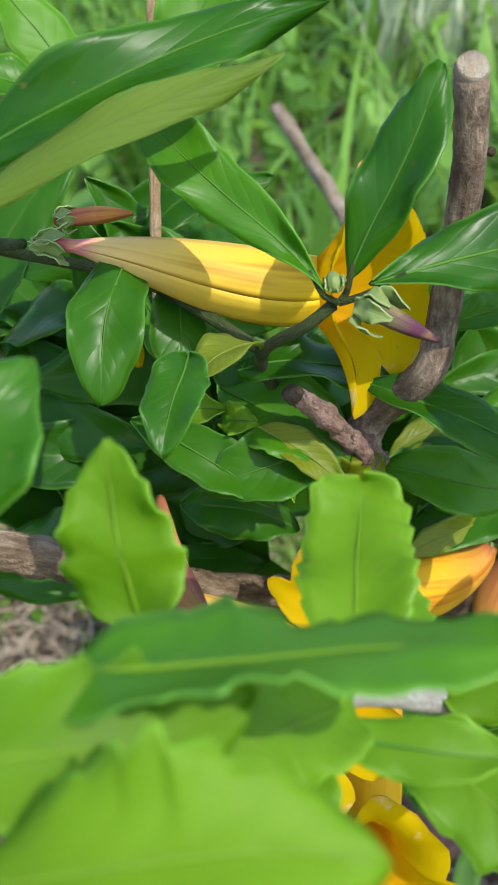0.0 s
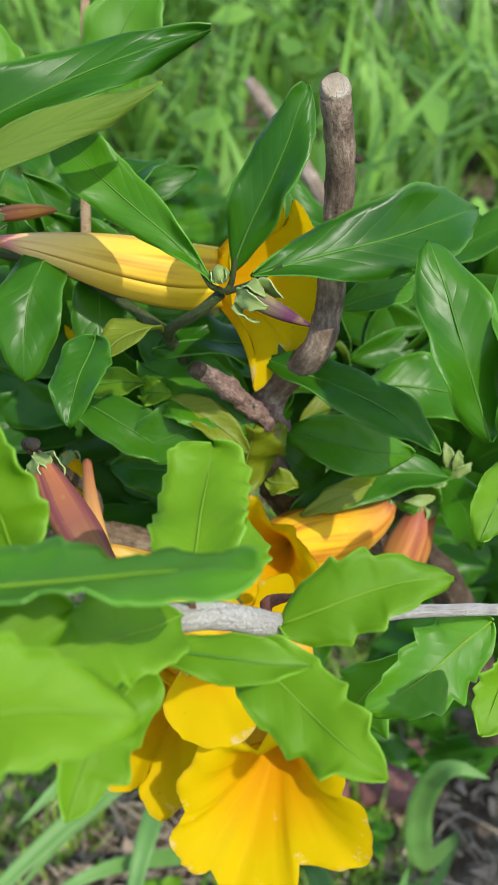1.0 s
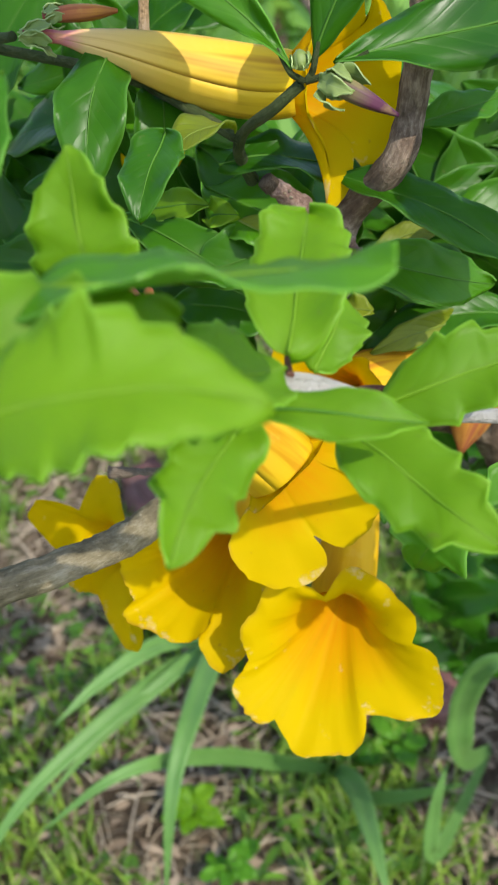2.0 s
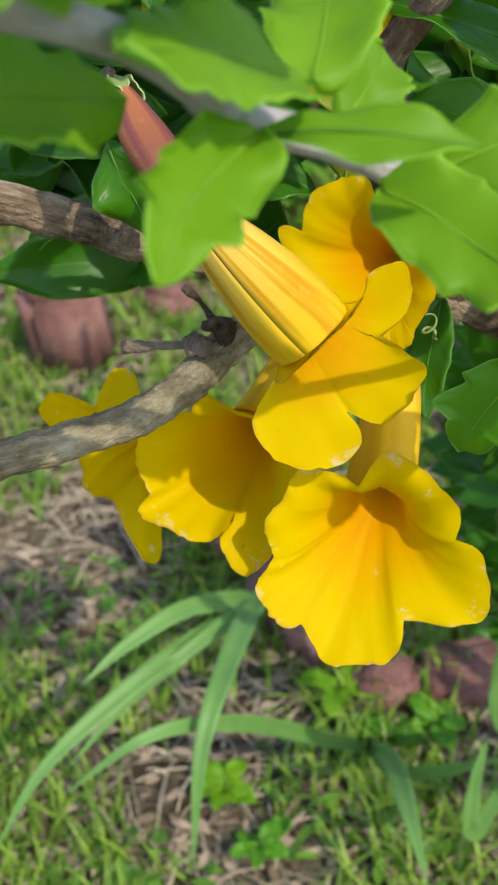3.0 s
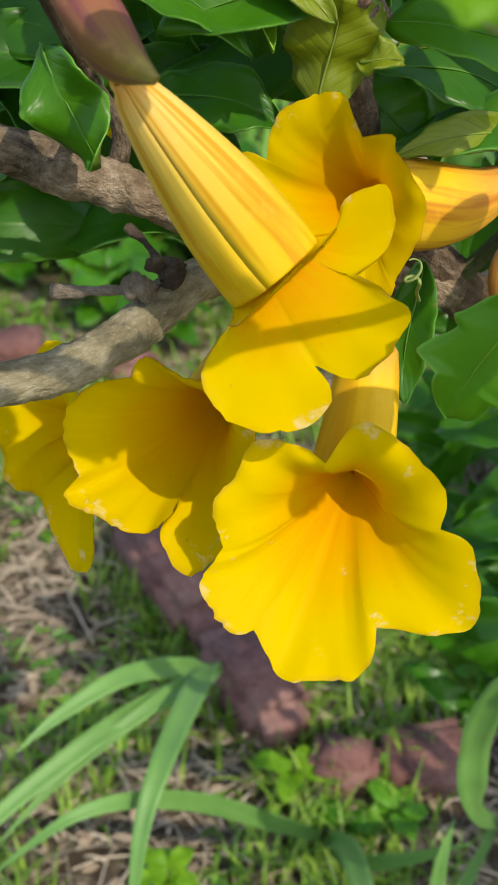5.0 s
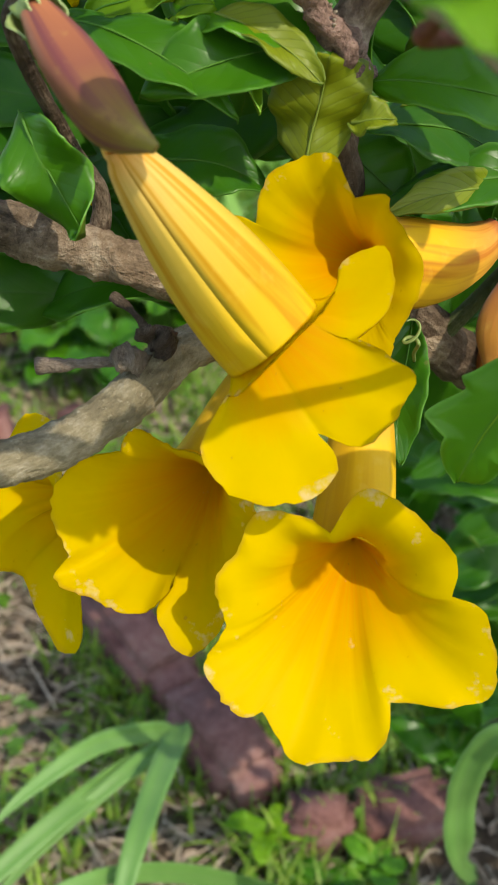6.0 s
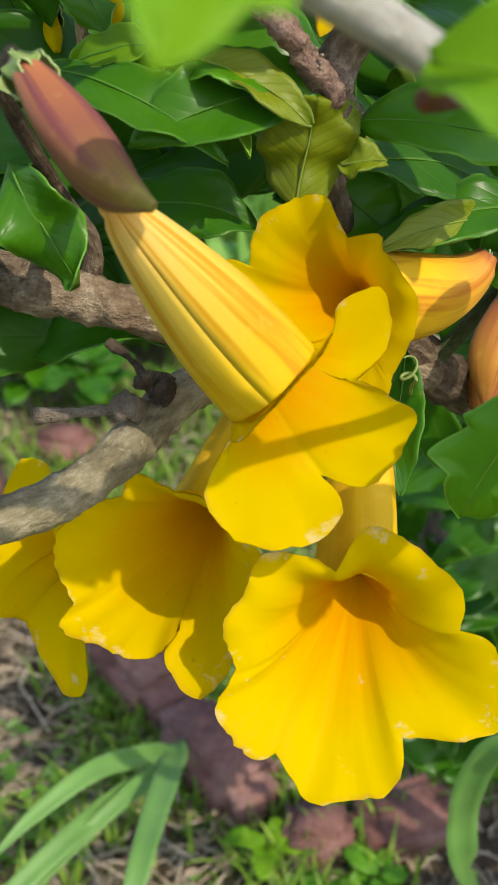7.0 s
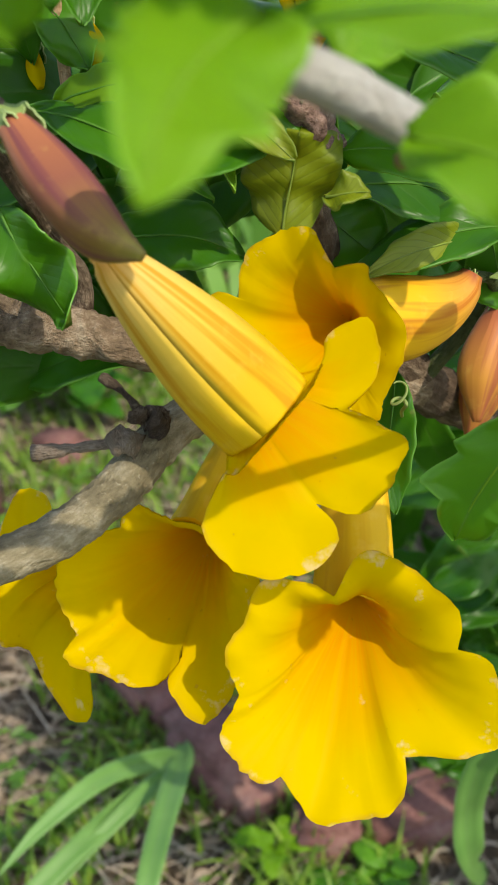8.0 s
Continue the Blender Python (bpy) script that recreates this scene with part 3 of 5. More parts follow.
def far_spot(rnd):
    while True:
        x, y = rnd.uniform(-8, 8), rnd.uniform(-6, 9)
        far = math.hypot(x, y - 0.3) + 0.5 * noise.noise(Vector((x, y, 7)))
        if far > 1.75 and rnd.random() < (1.0 if y > 1.2 and abs(x) < 0.75 * y + 0.5 else 0.3):
            return x, y, 0.6 + 0.5 * noise.noise(Vector((x * 2, y * 2, 4))) + 0.05 * min(8, abs(y))


blades("short_grass", 36000, near_spot, (0.02, 0.085), (0.003, 0.008), GRASS, "short green grass tufts on bare earth", "grass", 0.9)
blades("meadow_grass", 15000, far_spot, (0.25, 0.75), (0.020, 0.065), MEADOW, "tall soft green grass behind the shrub", "grass", 1.3, 6, 5)


def scatter_leaves(name, count, spot, size, mat, label, category, seed, flat=1.0, lift=(0.0, 0.02)):
    """Small pointed leaves lying or standing at chance, joined in one mesh."""
    rnd = random.Random(seed)
    verts, faces = [], []
    for _ in range(count):
        x, y, z0 = spot(rnd)
        L = rnd.uniform(*size)
        w = L * rnd.uniform(0.32, 0.5)
        m = Euler((rnd.gauss(0, 0.5) * flat, rnd.gauss(0, 0.5) * flat, rnd.uniform(0, 6.28))).to_matrix()
        c = Vector((x, y, z0 + rnd.uniform(*lift)))
        i0 = len(verts)
        bow = rnd.uniform(-0.2, 0.3)
        for v, k in ((0.0, 0.05), (0.25, 0.8), (0.55, 1.0), (0.8, 0.6), (1.0, 0.03)):
            for u in (-1, 0, 1):
                verts.append(c + m @ Vector((w / 2 * k * u, L * (v - 0.5), L * bow * v * (1 - v) + 0.12 * w * k * abs(u))))
        for s in range(4):
            for u in (0, 1):
                a = i0 + 3 * s + u
                faces.append((a, a + 1, a + 4, a + 3))
    ob = link_mesh(name, verts, faces, [mat])
    return tagged(ob, label, category, "", "stuff")


def litter_spot(rnd):
    x, y = rnd.uniform(-0.9, 1.0), rnd.uniform(0.35, 2.1)
    return x, y, floor_height(x, y) + 0.002


def weed_spot(rnd):
    while True:
        x, y = rnd.uniform(-1.0, 1.2), rnd.uniform(0.4, 2.4)
        if noise.noise(Vector((x * 5, y * 5, 21))) > rnd.uniform(-0.1, 0.4):
            return x, y, floor_height(x, y) + 0.01


def far_weed_spot(rnd):
    x, y, _k = far_spot(rnd)
    return x, y, 0.02 + rnd.random() * 0.30


scatter_leaves("leaf_litter", 5200, litter_spot, (0.008, 0.034), LITTER, "dry brown and straw-coloured leaf litter", "leaf litter", 11, 0.35)
scatter_leaves("weeds", 5200, weed_spot, (0.010, 0.034), WEED, "small bright green weeds on the ground", "weeds", 12, 0.7, (0.0, 0.025))
scatter_leaves("meadow_weeds", 3000, far_weed_spot, (0.06, 0.18), MEADOW, "leafy green weeds among tall grass", "weeds", 13, 1.2, (0.0, 0.1))


def straw_spot(rnd):
    x, y = rnd.uniform(-0.9, 1.0), rnd.uniform(0.35, 2.1)
    return x, y, 1.0


def pale_spot(rnd):
    y = rnd.uniform(4.2, 7.0)
    return rnd.uniform(0.10, 0.42) * y, y, 1.0


def strands(name, count, spot, size, width, mat, label, category, seed):
    """Thin dry strands lying about on the earth, in one mesh."""
    rnd = random.Random(seed)
    verts, faces = [], []
    for _ in range(count):
        x, y, _k = spot(rnd)
        L, w, th = rnd.uniform(*size), rnd.uniform(*width) / 2, rnd.uniform(0, 6.28)
        bend = rnd.uniform(-0.5, 0.5)
        i0 = len(verts)
        z = 0.004 + rnd.random() * 0.012
        for s in range(4):
            v = s / 3
            a = th + bend * v
            cx, cy = x + math.cos(a) * L * v, y + math.sin(a) * L * v
            cz = floor_height(cx, cy) + z + 0.008 * math.sin(v * 3)
            verts.append((cx - math.sin(a) * w, cy + math.cos(a) * w, cz))
            verts.append((cx + math.sin(a) * w, cy - math.cos(a) * w, cz + 0.001))
        for s in range(3):
            k = i0 + 2 * s
            faces.append((k, k + 1, k + 3, k + 2))
    return tagged(link_mesh(name, verts, faces, [mat]), label, category, "", "stuff")


STRAW_STUFF = stuff_material("straw", (0.22, 0.16, 0.10), (0.64, 0.53, 0.38), (0.5, 0.42, 0.28), 0.15, 0.75)
PALE = stuff_material("pale_straw", (0.50, 0.58, 0.36), (0.85, 0.88, 0.70), (0.6, 0.6, 0.4), 0.2, 0.7)
strands("dry_grass", 9500, straw_spot, (0.015, 0.10), (0.0008, 0.0024), STRAW_STUFF, "pale dry grass strands strewn on the earth", "dry grass", 31)
blades("straw_grass", 1800, pale_spot, (0.35, 0.85), (0.02, 0.05), PALE, "pale straw-coloured standing grass in the distance", "dry grass", 0.4, 5, 33)


def stone(at, size, turn, label):
    rnd = random.Random(size[0] * 1000)
    bm = bmesh.new()
    bmesh.ops.create_cube(bm, size=1)
    bmesh.ops.bevel(bm, geom=bm.edges[:], offset=0.16, segments=2, affect="EDGES")
    bmesh.ops.subdivide_edges(bm, edges=bm.edges[:], cuts=1, use_grid_fill=True)
    for v in bm.verts:
        v.co += v.co.normalized() * 0.12 * noise.noise(v.co * 2.3 + Vector((size[0] * 90, 0, 0)))
        v.co = Vector((v.co.x * size[0], v.co.y * size[1], v.co.z * size[2]))
    for f in bm.faces:
        f.smooth = True
    me = bpy.data.meshes.new("garden_stone")
    bm.to_mesh(me)
    bm.free()
    me.materials.append(STONE)
    ob = new("garden_stone", me)
    ob.matrix_world = pose(at[0], at[1], floor_height(at[0], at[1]) + size[2] * 0.38, rnd.uniform(-6, 6), rnd.uniform(-6, 6), turn)
    return tagged(ob, label, "stone", "edging stones")


stone((-0.43, 1.56, 0.0), (0.14, 0.10, 0.21), 12, "purplish red weathered garden stone set upright")
edge = [Vector(p) for p in ((-0.205, 1.259, 0.0), (-0.052, 1.019, 0.0), (0.048, 0.862, 0.0))]
for k, p in enumerate(edge[:-1]):
    step = edge[k + 1] - p
    stone((p + edge[k + 1]) / 2, (0.085 + 0.006 * k, step.length * 0.96, 0.085), math.degrees(math.atan2(-step.x, step.y)), "dusty red-brown edging stone half sunk in earth")
stone((0.109, 0.829, 0.0), (0.080, 0.065, 0.06), -12, "broken brick-red stone on shaded earth")
stone((-0.272, 1.760, 0.0), (0.12, 0.09, 0.07), -30, "dusty red-brown edging stone half sunk in earth")
stone((0.215, 0.846, 0.0), (0.11, 0.085, 0.05), 10, "dark brown-red stone in the shade")


# ---------------------------------------------------------------- arching grass clumps
def arch_blade(parent, pts, width, name="blade"):
    c = spline(pts, 7)
    n = len(c)
    grid, uvg = [], []
    eye = Vector((0.0, -0.6, 0.8))
    for i, p in enumerate(c):
        t = (c[min(i + 1, n - 1)] - c[max(i - 1, 0)]).normalized()
        s = t.cross(eye).normalized()
        up = s.cross(t)
        v = i / (n - 1)
        w = width / 2 * min(1, 0.55 + v * 1.5) * max(0.02, 1 - v ** 3)
        grid.append([p + s * w * u + up * (abs(u) * w * 0.35) for u in (-1, -0.5, 0, 0.5, 1)])
        uvg.append([((u + 1) / 2, v) for u in (-1, -0.5, 0, 0.5, 1)])
    return shell(name, grid, uvg, 0.0005, [BLADE, BLADE], parent)


clump = thing("grass_clump", (-0.056, 1.012, 0.0), "arching strap-like green grass clump rooted in earth", "grass", "arching grass clumps")
foot = Vector(clump.location)
arch_blade(clump, [foot, (-0.0429, 0.7027, 0.3053), (-0.0927, 0.6028, 0.3952), (-0.1385, 0.5535, 0.4026), (-0.1731, 0.5169, 0.3921)], 0.019)
arch_blade(clump, [foot, (-0.0400, 0.6977, 0.2986), (-0.0936, 0.5900, 0.3623), (-0.1565, 0.5194, 0.3606), (-0.2064, 0.4699, 0.3354), (-0.2421, 0.4284, 0.2860)], 0.019)
arch_blade(clump, [foot, (-0.0372, 0.6979, 0.2985), (-0.0652, 0.6092, 0.3675), (-0.1369, 0.5392, 0.3511), (-0.1885, 0.4858, 0.3210)], 0.016)
arch_blade(clump, [foot, (-0.0395, 0.6648, 0.3379), (-0.0546, 0.5331, 0.3988), (-0.0696, 0.4658, 0.3793), (-0.0774, 0.4173, 0.2847)], 0.021)
clump = thing("grass_clump", (0.089, 0.747, 0.0), "arching strap-like green grass clump rooted in earth", "grass", "arching grass clumps")
foot = Vector(clump.location)
arch_blade(clump, [foot, (0.0314, 0.6388, 0.1648), (-0.0411, 0.5314, 0.3296), (-0.1089, 0.4713, 0.3910), (-0.1804, 0.4430, 0.3467)], 0.017)
arch_blade(clump, [foot, (0.1006, 0.6233, 0.1365), (0.1320, 0.5470, 0.2471), (0.1766, 0.5034, 0.3329)], 0.017)
arch_blade(clump, [foot, (0.0956, 0.6109, 0.1702), (0.1007, 0.5106, 0.2530), (0.1141, 0.4349, 0.2518)], 0.024)
clump = thing("grass_clump", (0.285, 0.781, 0.0), "tall drooping green grass blade beside the shrub", "grass", "arching grass clumps")
foot = Vector(clump.location)
arch_blade(clump, [foot, (0.1702, 0.4897, 0.3878), (0.1488, 0.4509, 0.4987), (0.1525, 0.4383, 0.5567), (0.1640, 0.4292, 0.5817), (0.1878, 0.4250, 0.5760)], 0.021)
arch_blade(clump, [foot, (0.1679, 0.5169, 0.2039), (0.1547, 0.4997, 0.2979), (0.1627, 0.5137, 0.3478)], 0.016)


def ground_weed(at, count, size, seed, label, mats):
    """A low plant with a few broad leaves round its crown."""
    rnd = random.Random(seed)
    w = thing("weed_plant", Vector(at) + Vector((0, 0, floor_height(at[0], at[1]))), label, "weed", "broad-leaved weeds")
    c0 = Vector(w.location)
    sweep("weed_stem", [c0 - Vector((0, 0, 0.01)), c0 + Vector((0.004, -0.003, size * 0.5)), c0 + Vector((0.008, -0.004, size))], [0.0025, 0.002, 0.0012], STEM_GREEN, w, "", 7, 5)
    for k in range(count):
        th = 2.4 * k + rnd.uniform(-0.3, 0.3)
        up = rnd.uniform(0.25, 1.0)
        b0 = c0 + Vector((0.006 * up, -0.003 * up, size * up))
        L = size * rnd.uniform(0.7, 1.1)
        ax = Vector((math.cos(th), math.sin(th), rnd.uniform(0.1, 0.6))).normalized()
        leaf(w, b0, b0 + ax * L, L * 0.55, (0.0, -0.2, 1.0), 0.08, 0.15, 0.15, 0.04, mats=mats, blunt=0.75)


ground_weed((0.164, 0.768, 0.0), 7, 0.05, 41, "low broad-leaved green weed on bare earth", (MIDGREEN, LIME_UNDER))
ground_weed((0.106, 0.750, 0.0), 6, 0.04, 42, "low broad-leaved green weed on bare earth", (GLOSSY, UNDER))
ground_weed((-0.086, 0.666, 0.0), 7, 0.045, 43, "bright lime-green seedling on bare earth", (LIME, LIME_UNDER))
ground_weed((0.042, 0.813, 0.0), 5, 0.05, 44, "bright lime-green seedling on bare earth", (LIME, LIME_UNDER))
ground_weed((-0.043, 0.592, 0.0), 6, 0.045, 45, "low broad-leaved green weed on bare earth", (MIDGREEN, LIME_UNDER))
ground_weed((0.393, 1.606, 0.0), 9, 0.09, 46, "low broad-leaved green weed in shade", (MIDGREEN, LIME_UNDER))
ground_weed((0.418, 1.353, 0.0), 8, 0.08, 47, "low broad-leaved green weed in shade", (GLOSSY, UNDER))
ground_weed((-0.128, 1.087, 0.0), 6, 0.045, 48, "low broad-leaved green weed on bare earth", (GLOSSY, UNDER))

for k, (x, y, size) in enumerate(((-0.33, 2.25, 0.20), (-0.20, 2.35, 0.22), (-0.47, 2.45, 0.24), (-0.36, 2.00, 0.14), (-0.24, 1.92, 0.12), (-0.60, 2.20, 0.18), (-0.08, 2.20, 0.18), (0.45, 1.25, 0.14), (0.36, 1.48, 0.16), (0.31, 0.98, 0.08), (0.38, 1.10, 0.10))):
    ground_weed((x, y, 0.0), 11, size, 60 + k, "dark green leafy plant behind the shrub", (DARK, UNDER) if k % 3 else (GLOSSY, UNDER))


# ---------------------------------------------------------------- the flowering shrub: wood
shrub = thing("flowering_shrub", (0.324, 1.003, 0.0), "glossy green flowering shrub with brown woody stems", "shrub")
# Dark bark: the trunk's own darker fork, and lower down shade put into colour.
wood = sweep("trunk", [Vector(shrub.location) - Vector((0, 0, 0.03)), (0.1913, 0.4550, 0.5878), (0.1232, 0.3582, 0.8147), (0.0730, 0.3074, 0.8832), (0.0447, 0.2923, 0.9151), (0.0333, 0.2711, 0.9534), (0.0312, 0.2609, 0.9755)], [0.011, 0.010, 0.009, 0.0085, 0.007, 0.0064, 0.0062], BARK_DARK, shrub, "", 22, 14, 0.18)
stub = sweep("cut_stem", [(0.0318, 0.2599, 0.9738), (0.0322, 0.2605, 0.9808), (0.0370, 0.2614, 0.9906), (0.0480, 0.2503, 1.0102), (0.0523, 0.2577, 1.0246), (0.0531, 0.2532, 1.0495), (0.0528, 0.2511, 1.0709), (0.0505, 0.2476, 1.0886)], [0.0060, 0.0062, 0.0050, 0.0046, 0.0043, 0.0042, 0.0042, 0.0041], BARK_STEM, shrub, "brown pruned stem with a pale cut end", 22, 12, 0.10)
tilt = Vector((0.05, -0.62, 0.78)).normalized()
top = Vector((0.0505, 0.2473, 1.0885)) + Vector((0, 0, 0.0020))
sweep("cut_face", [top - tilt * 0.0030, top - tilt * 0.0010, top + tilt * 0.0006, top + tilt * 0.0010], [0.0040, 0.0041, 0.0040, 0.0036], CUT, stub, "pale cut wood", 18, 3, 0.10)
sweep("stem_bud", [(0.0572, 0.2514, 1.0696), (0.0580, 0.2506, 1.0702), (0.0588, 0.2508, 1.0704)], [0.0009, 0.0014, 0.0006], BARK_DARK, stub, "", 8, 3, 0.1)
short = sweep("stub", [(0.0375, 0.2600, 0.9735), (0.0300, 0.2545, 0.9845), (0.0211, 0.2493, 0.9967), (0.0117, 0.2468, 1.0054)], [0.0050, 0.0040, 0.0030, 0.0026], BARK_PINK, shrub, "knobbly broken-off brown stub", 20, 14, 0.5)
sweep("cut_face", [(0.0127, 0.2469, 1.0043), (0.0106, 0.2464, 1.0066)], [0.0029, 0.0026], BARK_DARK, short, "blackened cut end", 10, 3, 0.1)
sweep("branch", [(-0.0955, 0.2466, 0.9565), (-0.0542, 0.2551, 0.9400), (-0.0426, 0.2564, 0.9351), (-0.0290, 0.2580, 0.9308), (-0.0138, 0.2606, 0.9244), (0.0113, 0.2780, 0.9081), (0.0454, 0.2914, 0.8936), (0.0720, 0.3025, 0.8846)], [0.0060, 0.0062, 0.0066, 0.0064, 0.0058, 0.0056, 0.006, 0.007], BARK, shrub, "thick grey-brown ridged branch", 26, 16, 0.20)
low = sweep("branch", [(-0.0890, 0.1687, 0.9128), (-0.0653, 0.1821, 0.9075), (-0.0424, 0.1991, 0.9043), (-0.0313, 0.2078, 0.9042), (-0.0203, 0.2176, 0.9077), (-0.0114, 0.2280, 0.9123), (-0.0021, 0.2382, 0.9144), (0.0154, 0.2610, 0.9091), (0.0451, 0.2896, 0.8945)], [0.0054, 0.0054, 0.0054, 0.0055, 0.0056, 0.0058, 0.0055, 0.0052, 0.005], BARK_OLIVE, shrub, "curved olive-grey bare branch", 26, 16, 0.15)
sweep("twig", [(-0.0141, 0.2216, 0.9170), (-0.0189, 0.2240, 0.9169), (-0.0271, 0.2257, 0.9152), (-0.0406, 0.2266, 0.9140)], [0.0034, 0.0019, 0.0014, 0.0017], DRY, low, "short dry broken twig", 14, 12, 0.5)
sweep("twig", [(-0.0110, 0.2271, 0.9188), (-0.0144, 0.2314, 0.9219), (-0.0179, 0.2363, 0.9241), (-0.0229, 0.2410, 0.9259)], [0.0022, 0.0016, 0.0009, 0.0014], BARK_DARK, low, "short dry broken twig", 12, 12, 0.6)
sweep("twig", [(-0.0076, 0.2268, 0.9204), (-0.0114, 0.2270, 0.9226), (-0.0153, 0.2261, 0.9227)], [0.0022, 0.0016, 0.0007], BARK_DARK, low, "", 8, 6, 0.5)
sweep("stem", [(0.0356, 0.2752, 0.9446), (0.0070, 0.2655, 0.9973), (0.0039, 0.2444, 1.0195), (0.0133, 0.2309, 1.0333), (0.0201, 0.2296, 1.0400)], [0.003, 0.0022, 0.0016, 0.0016, 0.0015], STEM_GREEN, shrub, "", 10, 8, 0.08)
sweep("stem", [(0.0039, 0.2444, 1.0195), (-0.0288, 0.2686, 1.0282), (-0.0696, 0.2721, 1.0366), (-0.0587, 0.2587, 1.0434)], [0.0018, 0.0017, 0.0016, 0.0015], STEM_GREEN, shrub, "", 9, 8, 0.08)
sweep("stem", [(0.0716, 0.3011, 0.8863), (0.0901, 0.2998, 0.9110), (0.0883, 0.2852, 0.9256), (0.0788, 0.2737, 0.9330)], [0.003, 0.0022, 0.0018, 0.0016], STEM_GREEN, shrub, "", 9, 8, 0.08)
sweep("stem", [(-0.0293, 0.2599, 0.9300), (-0.0266, 0.2603, 0.9449), (-0.0323, 0.2522, 0.9603), (-0.0388, 0.2288, 0.9894), (-0.0338, 0.2168, 0.9989)], [0.003, 0.0024, 0.002, 0.0018, 0.0016], BARK_DARK, shrub, "", 10, 8, 0.1)
# Unseen limb, added to carry the leaf cluster right of the view.
sweep("branch", [Vector(shrub.location) + Vector((0, 0, 0.02)), (0.50, 0.70, 0.30), (0.62, 0.72, 0.55), (0.70, 0.80, 0.72)], [0.010, 0.009, 0.007, 0.004], BARK, shrub, "", 10, 6, 0.15)
sweep("dry_stalk", [(-0.0344, 0.4104, 1.1089), (-0.0319, 0.3680, 1.0744), (-0.0302, 0.3406, 1.0544), (-0.0287, 0.3072, 1.0223), (-0.0271, 0.2870, 0.9847)], [0.0016, 0.0018, 0.0018, 0.0018, 0.0016], STRAW, shrub, "thin straw-brown dry stalk", 9, 6, 0.08)

for a, b, r in (((-0.0205, 0.2187, 0.9189), (-0.0163, 0.2216, 0.9181), 0.0030), ((-0.0157, 0.2233, 0.9251), (-0.0130, 0.2249, 0.9221), 0.0024), ((-0.0112, 0.2239, 0.9226), (-0.0081, 0.2244, 0.9195), 0.0026)):
    sweep("knob", [a, (Vector(a) + Vector(b)) / 2, b], [r * 0.6, r, r * 0.8], BARK_DARK if r < 0.003 else DRY, low, "knobbly dry twig scar", 16, 8, 0.9)
dots = random.Random(5)
for k in range(14):
    a = Vector((0.0299, 0.2528, 0.9859)).lerp(Vector((0.0154, 0.2485, 1.0017)), dots.random())
    a = a + Vector((dots.uniform(-0.0028, 0.0028), -0.0026, dots.uniform(-0.001, 0.0028)))
    sweep("lenticel", [a, a + Vector((0.0004, -0.0006, 0.0003))], [0.00045, 0.0003], CUT, short, "", 6, 2)

# ---------------------------------------------------------------- the shrub's leaves
node = (0.0211, 0.2279, 1.0412)
# mats with DARK put the shade on a leaf into its colour
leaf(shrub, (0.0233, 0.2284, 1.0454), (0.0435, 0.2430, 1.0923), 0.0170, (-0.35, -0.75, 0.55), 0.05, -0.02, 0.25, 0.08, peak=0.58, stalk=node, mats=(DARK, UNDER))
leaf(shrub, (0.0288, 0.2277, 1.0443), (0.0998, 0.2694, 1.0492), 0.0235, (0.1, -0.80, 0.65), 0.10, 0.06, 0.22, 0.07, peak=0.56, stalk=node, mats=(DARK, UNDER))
leaf(shrub, (0.0172, 0.2264, 1.0442), (-0.0255, 0.2519, 1.0794), 0.0165, (-0.35, -0.60, 0.75), 0.06, 0.03, 0.25, 0.06, peak=0.68, blunt=0.8, stalk=node)
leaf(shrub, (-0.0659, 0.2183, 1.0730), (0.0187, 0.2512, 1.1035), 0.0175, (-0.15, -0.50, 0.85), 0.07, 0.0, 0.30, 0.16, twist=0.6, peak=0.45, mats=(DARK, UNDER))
leaf(shrub, (-0.0639, 0.2109, 1.0671), (0.0068, 0.2267, 1.0988), 0.0105, (0.1, 0.75, -0.6), -0.05, 0.02, 0.2, 0.05)
leaf(shrub, (-0.0526, 0.3427, 1.0534), (-0.0792, 0.3555, 1.0916), 0.021, (0.3, -0.75, 0.6), 0.06, 0.0, 0.2, 0.03, mats=(MIDGREEN, UNDER))
leaf(shrub, (-0.0581, 0.3335, 1.0577), (-0.0904, 0.3299, 1.0705), 0.016, (0.2, -0.5, 0.8), 0.06, 0.0, 0.2, 0.03)
leaf(shrub, (-0.0253, 0.3437, 1.0483), (-0.0070, 0.3660, 1.0975), 0.026, (0.1, -0.9, 0.4), 0.04, 0.0, 0.15, 0.03, mats=(MIDGREEN, UNDER))
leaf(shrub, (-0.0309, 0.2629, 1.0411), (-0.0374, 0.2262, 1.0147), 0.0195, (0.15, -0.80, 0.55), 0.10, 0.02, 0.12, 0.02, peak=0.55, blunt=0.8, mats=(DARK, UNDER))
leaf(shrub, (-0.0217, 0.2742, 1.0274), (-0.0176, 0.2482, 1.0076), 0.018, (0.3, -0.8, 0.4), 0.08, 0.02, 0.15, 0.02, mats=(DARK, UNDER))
leaf(shrub, (0.0023, 0.2367, 1.0260), (-0.0133, 0.2124, 1.0279), 0.012, (0.3, 0.5, 0.8), 0.12, 0.02, 0.3, 0.03, mats=(YOUNG, YOUNG))
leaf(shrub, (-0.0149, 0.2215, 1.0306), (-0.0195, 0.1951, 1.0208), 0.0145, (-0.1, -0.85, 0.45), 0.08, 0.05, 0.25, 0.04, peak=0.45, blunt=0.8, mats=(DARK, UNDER))
